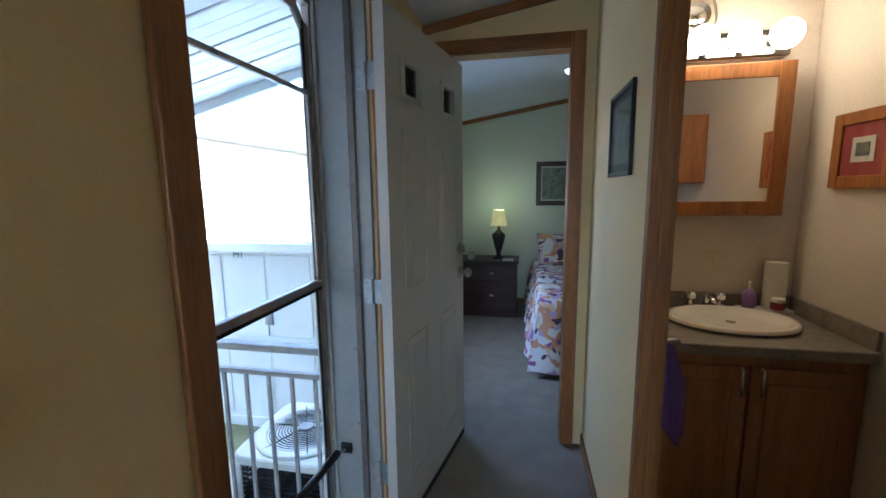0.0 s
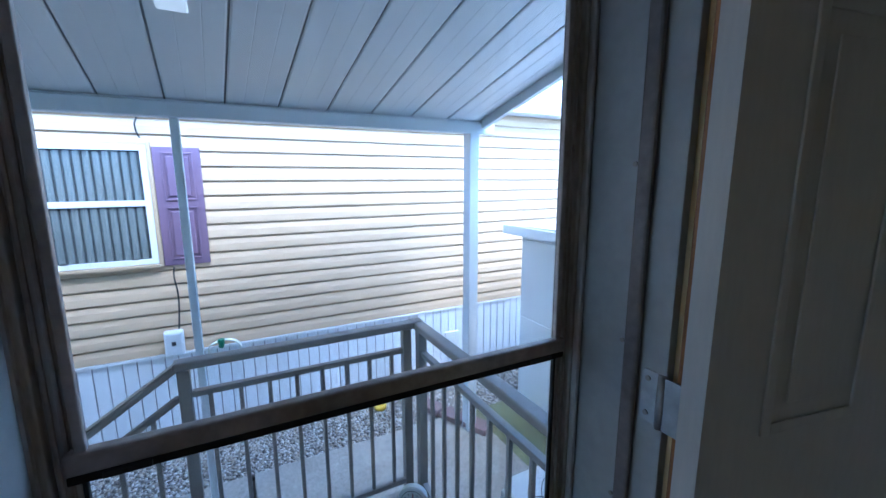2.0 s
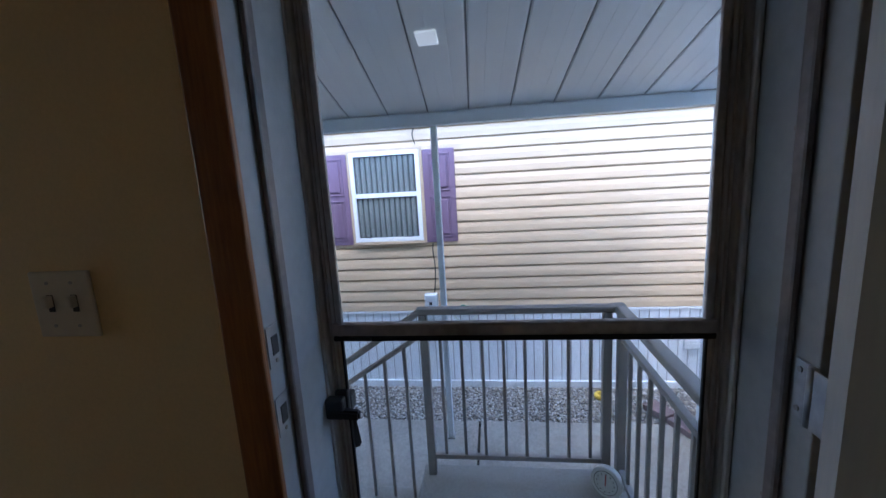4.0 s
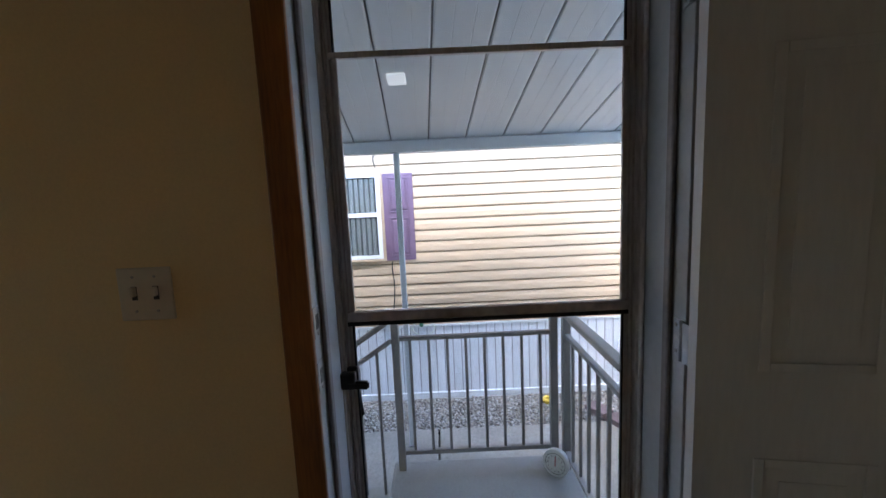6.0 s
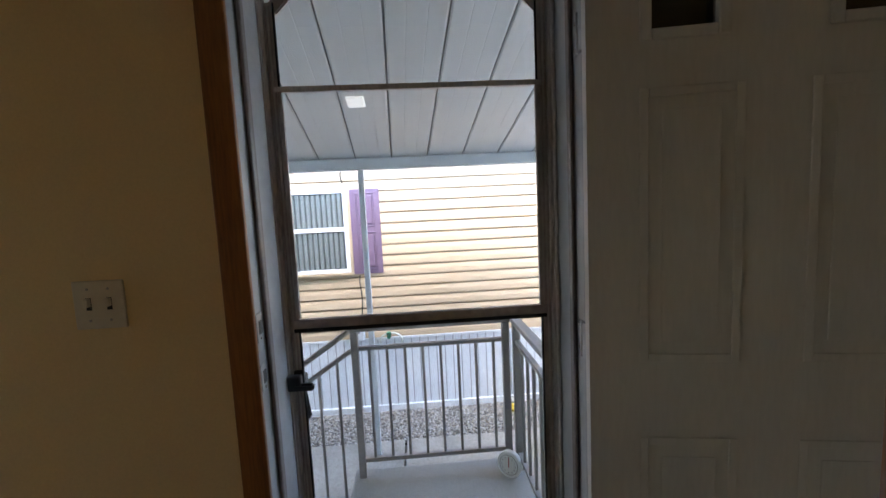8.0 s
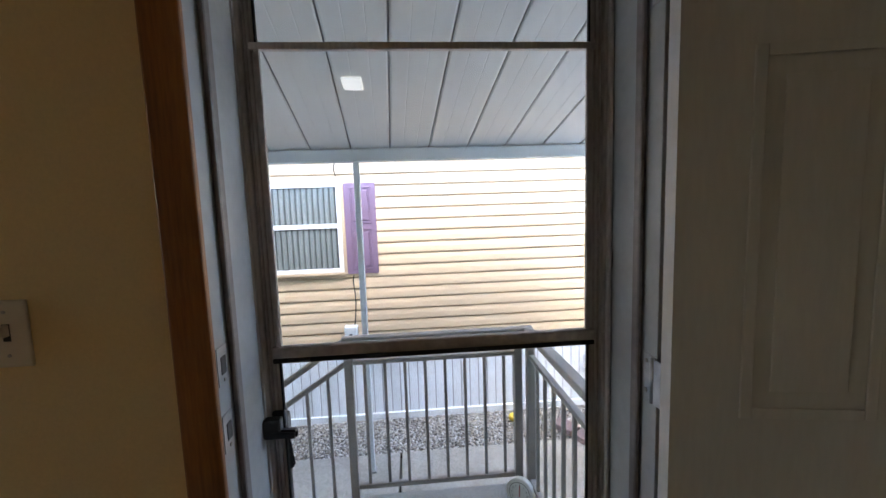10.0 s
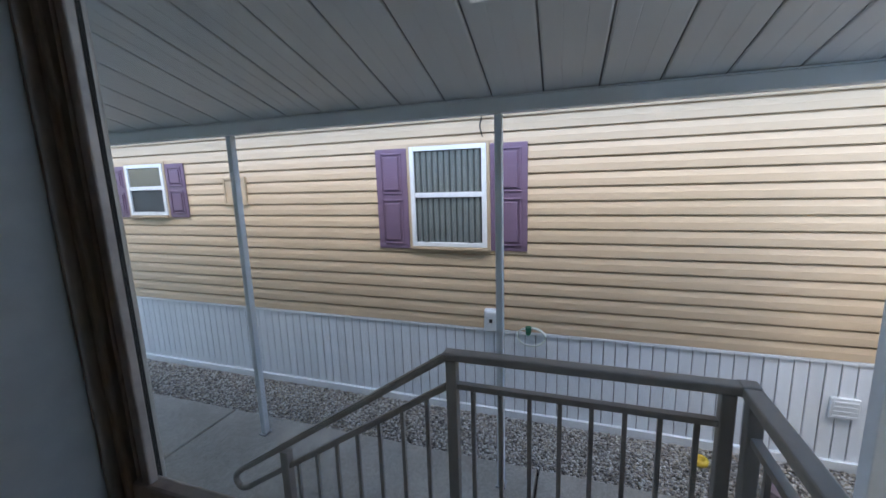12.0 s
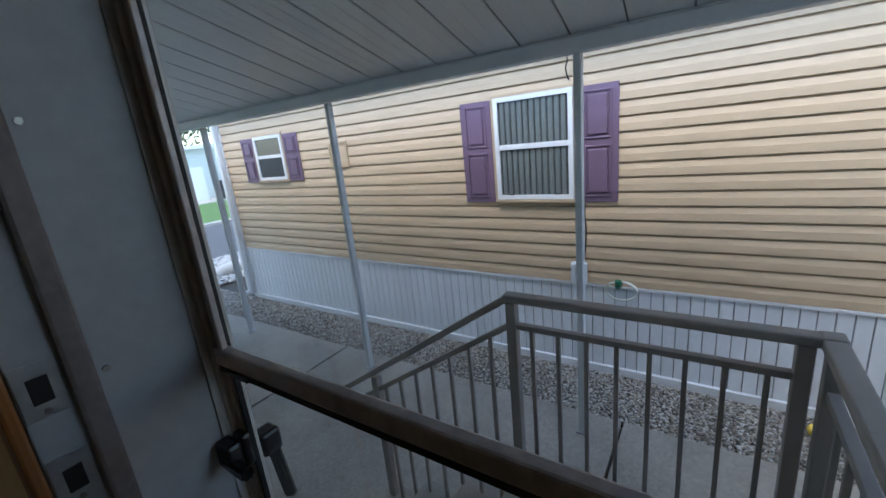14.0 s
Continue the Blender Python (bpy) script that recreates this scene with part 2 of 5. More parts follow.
def box(x0, x1, y0, y1, z0, z1, bevel=0.0, bm=None):
    bm = bm or bmesh.new()
    r = bmesh.ops.create_cube(bm, size=1, matrix=Matrix.LocRotScale(((x0 + x1) / 2, (y0 + y1) / 2, (z0 + z1) / 2), None, (x1 - x0, y1 - y0, z1 - z0)))
    if bevel:
        edges = {e for v in r["verts"] for e in v.link_edges}
        bmesh.ops.bevel(bm, geom=list(edges), offset=bevel, segments=2, affect="EDGES", profile=0.5)
    return bm


def rod(a, b, r, seg=10, r2=None, bm=None):
    bm = bm or bmesh.new()
    a, b = Vector(a), Vector(b)
    d = b - a
    m = Matrix.Translation((a + b) / 2) @ d.to_track_quat("Z", "Y").to_matrix().to_4x4()
    bmesh.ops.create_cone(bm, cap_ends=True, segments=seg, radius1=r, radius2=r if r2 is None else r2, depth=d.length, matrix=m)
    return bm


def beam(a, b, w, h, bm=None, bevel=0.004):
    """A rectangular bar from a to b; w across, h upright."""
    bm = bm or bmesh.new()
    a, b = Vector(a), Vector(b)
    d = (b - a)
    y = d.normalized()
    x = y.cross(Vector((0, 0, 1))).normalized() if abs(y.z) < 0.999 else Vector((1, 0, 0))
    z = x.cross(y)
    m = Matrix((x * w, y * d.length, z * h)).transposed().to_4x4()
    m.translation = (a + b) / 2
    r = bmesh.ops.create_cube(bm, size=1, matrix=m)
    if bevel:
        bmesh.ops.bevel(bm, geom=list({e for v in r["verts"] for e in v.link_edges}), offset=bevel, segments=2, affect="EDGES")
    return bm


def prism(profile, axis, a, b, bm=None):
    """Extrudes a closed outline of (u, v) from a to b along x, y or z."""
    bm = bm or bmesh.new()
    put = {"x": lambda u, v, w: (w, u, v), "y": lambda u, v, w: (u, w, v), "z": lambda u, v, w: (u, v, w)}[axis]
    p0 = [bm.verts.new(put(u, v, a)) for u, v in profile]
    p1 = [bm.verts.new(put(u, v, b)) for u, v in profile]
    k = len(profile)
    bm.faces.new(p0)
    bm.faces.new(p1[::-1])
    for i in range(k):
        bm.faces.new((p0[i], p1[i], p1[(i + 1) % k], p0[(i + 1) % k]))
    return bm


def lathe(profile, at, seg=24, bm=None):
    """Turns an outline of (r, z) round the upright through at."""
    bm = bm or bmesh.new()
    rings = [[bm.verts.new((at[0] + r * math.cos(2 * math.pi * i / seg), at[1] + r * math.sin(2 * math.pi * i / seg), at[2] + z)) for i in range(seg)] for r, z in profile]
    for p, q in zip(rings, rings[1:]):
        for i in range(seg):
            bm.faces.new((p[i], p[(i + 1) % seg], q[(i + 1) % seg], q[i]))
    bm.faces.new(rings[0][::-1])
    bm.faces.new(rings[-1])
    return bm


def ball(at, r, s=(1, 1, 1), seg=16, bm=None):
    bm = bm or bmesh.new()
    bmesh.ops.create_uvsphere(bm, u_segments=seg, v_segments=seg // 2 + 2, radius=r, matrix=Matrix.LocRotScale(at, None, s))
    return bm


def tube(name, pts, r, m, parent=None):
    cu = bpy.data.curves.new(name, "CURVE")
    cu.dimensions, cu.bevel_depth, cu.bevel_resolution, cu.resolution_u = "3D", r, 3, 6
    sp = cu.splines.new("NURBS")
    sp.points.add(len(pts) - 1)
    sp.use_endpoint_u, sp.order_u = True, 3
    for p, q in zip(sp.points, pts):
        p.co = (*q, 1)
    cu.materials.append(m)
    ob = new(name, cu)
    ob.parent = parent
    return ob


def ring_frame(y0, y1, z0, z1, w, x0, x1, bevel=0.003):
    """A rectangular frame standing in the y-z plane, as four bars."""
    bm = box(x0, x1, y0, y0 + w, z0, z1, bevel)
    box(x0, x1, y1 - w, y1, z0, z1, bevel, bm)
    box(x0 + 0.001, x1 - 0.001, y0 + w, y1 - w, z0, z0 + w, bevel, bm)
    box(x0 + 0.001, x1 - 0.001, y0 + w, y1 - w, z1 - w, z1, bevel, bm)
    return bm


def structure(name, bm, m, label):
    return tagged(mesh_ob(name, bm, m), label, kind="structure")


# ---------------------------------------------------------------- plan
XW, XWO = -0.26, -0.45          # inner and outer face of the outside wall
XE = 0.625                      # hall's east wall
XBO, XBI = -0.74, -0.60          # bedroom's outside wall
YB = 4.09                       # wall between hall and bedroom
OY0, OY1, OZ = 2.443, 3.285, 2.12  # entry opening
BX1, BY1 = 1.56, 4.16           # bath's far corner
BEDY = 6.95
G = -0.77                       # patio level


def ceil_z(x):
    return 2.345 + 0.165 * x


# walls
bm = box(XWO, XW, -2.0, OY0 - 0.02, -0.2, 2.42)
box(XWO, XW, OY1 + 0.02, YB, -0.2, 2.42, 0, bm)
box(XWO, XW, OY0 - 0.02, OY1 + 0.02, OZ + 0.02, 2.42, 0, bm)
box(XWO, XW, OY0 - 0.02, OY1 + 0.02, -0.2, -0.03, 0, bm)
structure("wall_west", bm, PAINT, "cream painted outside wall with the entry opening")
bm = box(XWO - 0.03, XWO - 0.002, -5.0, OY0 - 0.05, -0.75, 2.47)
box(XWO - 0.03, XWO - 0.002, OY1 + 0.05, YB, -0.75, 2.47, 0, bm)
box(XWO - 0.03, XWO - 0.002, OY0 - 0.05, OY1 + 0.05, OZ + 0.06, 2.47, 0, bm)
box(XWO - 0.03, XWO - 0.002, OY0 - 0.05, OY1 + 0.05, -0.75, -0.06, 0, bm)
structure("wall_outer_cladding", bm, PALE, "pale cladding on the outside of the home")
BD0, BD1 = 1.95, 3.028           # bath doorway
bm = box(XE, XE + 0.045, BD1 + 0.015, YB, 0, 2.6)
box(XE, XE + 0.045, -2.0, BD0, 0, 2.6, 0, bm)
box(XE, XE + 0.045, BD0, BD1 + 0.015, 2.06, 2.6, 0, bm)
structure("wall_hall_east", bm, PAINT, "cream painted hall wall beside the bathroom doorway")
DX0, DX1, DZ = -0.20, 0.502, 2.14   # bedroom doorway
bm = box(DX1 + 0.015, BX1 + 0.1, YB, YB + 0.09, 0, 2.8)
box(XW, DX0 - 0.015, YB, YB + 0.09, 0, 2.6, 0, bm)
box(DX0 - 0.015, DX1 + 0.015, YB, YB + 0.09, DZ + 0.015, 2.6, 0, bm)
structure("wall_bedroom_south", bm, PAINT, "cream painted wall with the bedroom doorway")
structure("wall_bath_east", box(BX1, BX1 + 0.09, 0.6, YB - 0.002, 0, 2.8), VINYL_WALL, "pale panelled bathroom side wall")
structure("wall_bath_north", box(XE + 0.047, BX1 - 0.002, BY1 - 0.10, YB - 0.004, 0, 2.7), VINYL_WALL, "pale panelled wall behind the vanity")
structure("wall_bath_south", box(XE + 0.047, BX1 - 0.002, 0.6, 0.7, 0, 2.7), VINYL_WALL, "pale bathroom wall behind")
# Unseen closing wall; its opening is added to let light into the hall.
bm = box(XW, XE, -2.0, -1.9, 0, 0.7)
box(XW, XE, -2.0, -1.9, 1.95, 2.6, 0, bm)
box(XW, -0.15, -2.0, -1.9, 0.7, 1.95, 0, bm)
box(0.5, XE, -2.0, -1.9, 0.7, 1.95, 0, bm)
structure("wall_south", bm, PAINT, "unseen cream wall closing the hall, with an added light opening")
# Added area lamp in that opening brightens the hall; no window is known here.
day = new("south_fill_lamp", bpy.data.lights.new("south_fill_lamp", "AREA"))
day.data.shape, day.data.size, day.data.size_y, day.data.energy, day.data.color = "RECTANGLE", 0.64, 1.24, 0.27, (0.9, 0.96, 1.0)
day.matrix_world = look((0.175, -1.97, 1.325), (0.175, 0, 1.325))
bm = box(XBO, XBI, YB, 4.45, -0.2, 2.42)
box(XBO, XBI, 5.35, BEDY + 0.1, -0.2, 2.42, 0, bm)
box(XBO, XBI, 4.45, 5.35, -0.2, 0.9, 0, bm)
box(XBO, XBI, 4.45, 5.35, 1.9, 2.42, 0, bm)
box(XBI, XW, YB, YB + 0.09, -0.2, 2.42, 0, bm)
structure("wall_bedroom_west", bm, PAINT_B, "pale bedroom outside wall with a window")
structure("wall_bedroom_north", box(XBI, 3.2, BEDY, BEDY + 0.1, 0, 3.0), PAINT_B, "pale bedroom wall behind the bed")
structure("wall_bedroom_east", box(3.2, 3.3, YB, BEDY + 0.1, 0, 3.0), PAINT_B, "pale bedroom side wall")
structure("wall_bedroom_lining", box(BX1 + 0.1, 3.2, YB + 0.01, YB + 0.09, 0, 3.0), PAINT_B, "pale bedroom wall by the bath")
bm = prism([(XWO, ceil_z(XWO)), (3.3, ceil_z(3.3)), (3.3, ceil_z(3.3) + 0.1), (XWO, ceil_z(XWO) + 0.1)], "y", -2.0, BEDY + 0.1)
prism([(XBO, ceil_z(XBO)), (XWO, ceil_z(XWO)), (XWO, ceil_z(XWO) + 0.1), (XBO, ceil_z(XBO) + 0.1)], "y", YB, BEDY + 0.1, bm)
structure("ceiling", bm, CEIL, "white textured sloping ceiling")
bm = box(XWO, 3.3, -2.0, BEDY + 0.1, -0.2, 0.0)
box(XBO, XWO, YB, BEDY + 0.1, -0.2, 0.0, 0, bm)
structure("floor", bm, CARPET, "beige low-pile carpet")
bd = new("bedroom_window_daylight", bpy.data.lights.new("bedroom_window_daylight", "AREA"))
bd.data.shape, bd.data.size, bd.data.size_y, bd.data.energy, bd.data.color = "RECTANGLE", 0.78, 1.0, 0.125, (0.75, 0.86, 1.0)
bd.data.spread = 1.7
bd.matrix_world = look((XBO + 0.03, 4.9, 1.4), (XBO + 0.9, 5.3, 0.0))
# trims
bm = prism([(XBI, ceil_z(XBI) - 0.004), (3.2, ceil_z(3.2) - 0.004), (3.2, ceil_z(3.2) - 0.05), (XBI, ceil_z(XBI) - 0.05)], "y", BEDY - 0.018, BEDY - 0.001)
structure("trim", bm, OAK_X, "brown wooden ceiling trim in the bedroom")
bm = prism([(XW, ceil_z(XW) - 0.004), (XE, ceil_z(XE) - 0.004), (XE, ceil_z(XE) - 0.05), (XW, ceil_z(XW) - 0.05)], "y", YB - 0.018, YB - 0.001)
structure("trim_hall", bm, OAK_X, "brown wooden ceiling trim in the hall")
structure("baseboard", box(XE - 0.012, XE - 0.001, BD1 + 0.07, YB - 0.014, 0, 0.075, 0.003), OAK_Y, "brown wooden baseboard")
structure("baseboard_bedroom", box(XBI, 3.2, BEDY - 0.013, BEDY - 0.001, 0, 0.075, 0.003), OAK_X, "brown wooden baseboard")


# entry casing (hall side), brown, with jamb behind
bm = box(XW + 0.001, XW + 0.016, OY0 - 0.065, OY0 + 0.003, 0, OZ + 0.08, 0.004)
structure("trim_entry_left", bm, OAK, "brown oak casing of the entry door")
bm = box(XW + 0.001, XW + 0.016, OY1 + 0.003, OY1 + 0.068, 0, OZ + 0.08, 0.004)
structure("trim_entry_right", bm, OAK, "brown oak casing of the entry door")
bm = box(XW + 0.001, XW + 0.016, OY0 + 0.0035, OY1 + 0.0025, OZ + 0.018, OZ + 0.08, 0.004)
structure("trim_entry_head", bm, OAK_Y, "brown oak head casing of the entry door")
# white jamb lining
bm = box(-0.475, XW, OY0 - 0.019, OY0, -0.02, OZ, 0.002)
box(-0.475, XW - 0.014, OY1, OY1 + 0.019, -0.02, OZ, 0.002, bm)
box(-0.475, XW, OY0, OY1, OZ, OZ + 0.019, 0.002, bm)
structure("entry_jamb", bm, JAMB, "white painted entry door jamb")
structure("entry_sill", box(-0.50, XW + 0.02, OY0 + 0.001, OY1 - 0.001, -0.03, 0.012, 0.004), STORM, "metal threshold of the entry")
for nm, xa, ya, yb in (("trim_stop_left", -0.336, OY0 + 0.001, OY0 + 0.013), ("trim_stop_right", -0.352, OY1 - 0.013, OY1 - 0.001)):
    bm = box(xa, xa + 0.029, ya, yb, 0.012, OZ - 0.002, 0.0055)
    structure(nm, bm, STOP, "grey-brown rubber weather strip on the jamb")
structure("trim_stop_top", box(-0.350, -0.321, OY0 + 0.017, OY1 - 0.017, OZ - 0.017, OZ - 0.002, 0.005), STOP, "grey-brown rubber weather strip on the jamb")
# screws in the jamb panels
for y, s, x in ((OY0, 1, -0.347), (OY1, -1, -0.363)):
    for z in (0.51, 0.828, 1.145, 1.46, 1.775):
        structure("jamb_screw", rod((x, y, z), (x, y + s * 0.003, z), 0.0045, 8), NICKEL, "small round screw head in the jamb")


# bath door casing and jamb
def opening_trim(name, m):
    bm = box(XE - 0.016, XE - 0.001, BD1 + 0.004, BD1 + 0.042, 0, 2.13, 0.004)
    structure(name, bm, m, "brown oak casing of the bathroom doorway")
    bm = box(XE - 0.006, XE + 0.050, BD1, BD1 + 0.014, 0, 2.06, 0.002)
    box(XE - 0.006, XE + 0.050, BD0, BD0 + 0.014, 0, 2.06, 0.002, bm)
    box(XE - 0.006, XE + 0.050, BD0 + 0.014, BD1, 2.046, 2.06, 0.002, bm)
    structure(name + "_jamb", bm, m, "brown oak jamb of the bathroom doorway")
    structure(name + "_stop", box(XE + 0.012, XE + 0.038, BD1 - 0.011, BD1 - 0.0005, 0, 2.045, 0.003), m, "brown oak door stop")
    structure(name + "_near", box(XE - 0.016, XE - 0.001, BD0 - 0.062, BD0 + 0.010, 0, 2.13, 0.004), m, "brown oak casing of the bathroom doorway")
    structure(name + "_head", box(XE - 0.016, XE - 0.001, BD0 + 0.012, BD1 + 0.002, 2.056, 2.13, 0.004), OAK_Y, "brown oak head casing")


opening_trim("trim_bath", OAK)
bm = box(DX1 + 0.004, DX1 + 0.07, YB - 0.016, YB - 0.001, 0, DZ + 0.075, 0.004)
structure("trim_bedroom_right", bm, OAK, "brown oak casing of the bedroom doorway")
structure("trim_bedroom_head", box(DX0 - 0.05, DX1 + 0.002, YB - 0.016, YB - 0.001, DZ + 0.005, DZ + 0.075, 0.004), OAK_X, "brown oak head casing of the bedroom doorway")
structure("trim_bedroom_left", box(DX0 - 0.055, DX0 - 0.003, YB - 0.016, YB - 0.001, 0, DZ + 0.003, 0.004), OAK, "brown oak casing of the bedroom doorway")
bm = box(DX1, DX1 + 0.014, YB - 0.006, YB + 0.096, 0, DZ, 0.002)
box(DX0 - 0.014, DX0, YB - 0.006, YB + 0.096, 0, DZ, 0.002, bm)
box(DX0, DX1, YB - 0.006, YB + 0.096, DZ, DZ + 0.014, 0.002, bm)
structure("bedroom_jamb", bm, OAK, "brown oak jamb of the bedroom doorway")


# ---------------------------------------------------------------- entry door, swung wide open
def entry_door():
    W, T, H = 0.822, 0.042, 2.085
    d = empty("door_1", "white six-panel entry door, swung wide open", "door", kind="structure")
    # leaf lies along +x from the hinge line, its hall face towards -y
    lites = ((0.138, 0.286), (0.528, 0.676))
    leaf = bmesh.new()
    z0, z1, zl, zh = 0.012, H, 1.803, 1.923
    box(0, W, 0, T, z0, zl, 0, leaf)
    box(0, W, 0, T, zh, z1, 0, leaf)
    for a, b in ((0, lites[0][0]), (lites[0][1], lites[1][0]), (lites[1][1], W)):
        box(a, b, 0, T, zl, zh, 0, leaf)
    bmesh.ops.remove_doubles(leaf, verts=leaf.verts, dist=0.0005)
    part("leaf", leaf, WHITE, d)
    for a, b in lites:
        fr = bmesh.new()
        for ya, yb in ((-0.010, -0.0005), (T + 0.0005, T + 0.010)):
            w = 0.022
            box(a - w, a + 0.004, ya, yb, zl - w, zh + w, 0.004, fr)
            box(b - 0.004, b + w, ya, yb, zl - w, zh + w, 0.004, fr)
            box(a + 0.004, b - 0.004, ya + 0.0005, yb - 0.0005, zl - w, zl + 0.004, 0.004, fr)
            box(a + 0.004, b - 0.004, ya + 0.0005, yb - 0.0005, zh - 0.004, zh + w, 0.004, fr)
        part("window_frame", fr, WHITE, d)
        part("pane", box(a, b, 0.016, 0.026, zl, zh), GLASS_D, d, "dark small window pane")
    for a, b in ((0.137, 0.323), (0.499, 0.685)):
        for pz0, pz1 in ((1.053, 1.659), (0.22, 0.82)):
            for side in (-1, 1):
                base = -0.0008 if side < 0 else T + 0.0008
                r = bmesh.new()
                w = 0.020
                ya, yb = sorted((base, base + side * 0.0042))
                box(a - w, a, ya, yb, pz0 - w, pz1 + w, 0.002, r)
                box(b, b + w, ya, yb, pz0 - w, pz1 + w, 0.002, r)
                box(a, b, ya + 0.0004, yb - 0.0004, pz0 - w, pz0, 0.0016, r)
                box(a, b, ya + 0.0004, yb - 0.0004, pz1, pz1 + w, 0.0016, r)
                ya, yb = sorted((base, base + side * 0.003))
                box(a + 0.03, b - 0.03, ya, yb, pz0 + 0.03, pz1 - 0.03, 0.0014, r)
                part("panel_moulding", r, WHITE, d)
    for z in (0.999, 1.128):
        k = rod((W - 0.065, -0.012, z), (W - 0.065, T + 0.012, z), 0.030, 20)
        part("rose", k, NICKEL, d, "round tarnished rose", True)
        if z < 1.1:
            for s in (-1, 1):
                c = -0.05 if s < 0 else T + 0.05
                k = rod((W - 0.065, c - s * 0.04, z), (W - 0.065, c, z), 0.010, 12)
                ball((W - 0.065, c, z), 0.027, (1, 0.75, 1), 16, k)
                part("knob", k, NICKEL, d, "round tarnished door knob", True)
        else:
            part("thumb_turn", box(W - 0.071, W - 0.059, -0.032, -0.012, z - 0.018, z + 0.018, 0.003), NICKEL, d)
    part("edge_plate", box(W - 0.0005, W + 0.0015, 0.009, 0.033, 0.93, 1.18, 0.0005), STEEL, d, "steel latch plate")
    part("sweep", box(0.002, W - 0.002, -0.004, 0.0, 0.014, 0.045, 0.001), RUBBER, d)
    a = math.atan2(0.809, 0.152)
    d.matrix_world = pose(-0.200, 3.264, 0, 0, 0, math.degrees(a))
    return d


entry_door()
for z in (0.307, 1.066, 1.845):
    h = empty("door_hinge", "grey steel butt hinge joining jamb and open door", "hinge", (0, 0, 0), "entry door hinges", "structure")
    bm = box(-0.316, -0.283, OY1 - 0.0035, OY1 - 0.0005, z - 0.047, z + 0.047, 0.001)
    part("jamb_leaf", bm, STEEL, h)
    bm = rod((-0.277, OY1 - 0.006, z - 0.047), (-0.277, OY1 - 0.006, z + 0.047), 0.007, 12)
    part("barrel", bm, STEEL, h, "", True)
    bm = box(-0.270, -0.212, OY1 - 0.010, OY1 - 0.007, z - 0.047, z + 0.047, 0.001)
    part("door_leaf", bm, STEEL, h)
    for dz in (-0.032, 0.032):
        for xx, yy in ((-0.304, OY1 - 0.0035), (-0.232, OY1 - 0.010)):
            part("screw", rod((xx, yy, z + dz), (xx, yy - 0.002, z + dz), 0.005, 8), NICKEL, h)

for z, hh in ((1.152, 0.036), (1.024, 0.036)):
    s = empty("strike_plate", "worn silver strike plate screwed to white jamb", "strike plate", (0, 0, 0), "strike plates")
    bm = box(-0.3045, -0.2615, OY0 + 0.0005, OY0 + 0.0025, z - hh, z + hh, 0.0008)
    part("plate", bm, STEEL, s)
    part("latch_hole", box(-0.293, -0.273, OY0 + 0.0015, OY0 + 0.0035, z - 0.017, z + 0.017, 0.001), BLACK, s)
    part("screw", rod((-0.283, OY0 + 0.002, z - 0.028), (-0.283, OY0 + 0.004, z - 0.028), 0.004, 8), NICKEL, s)


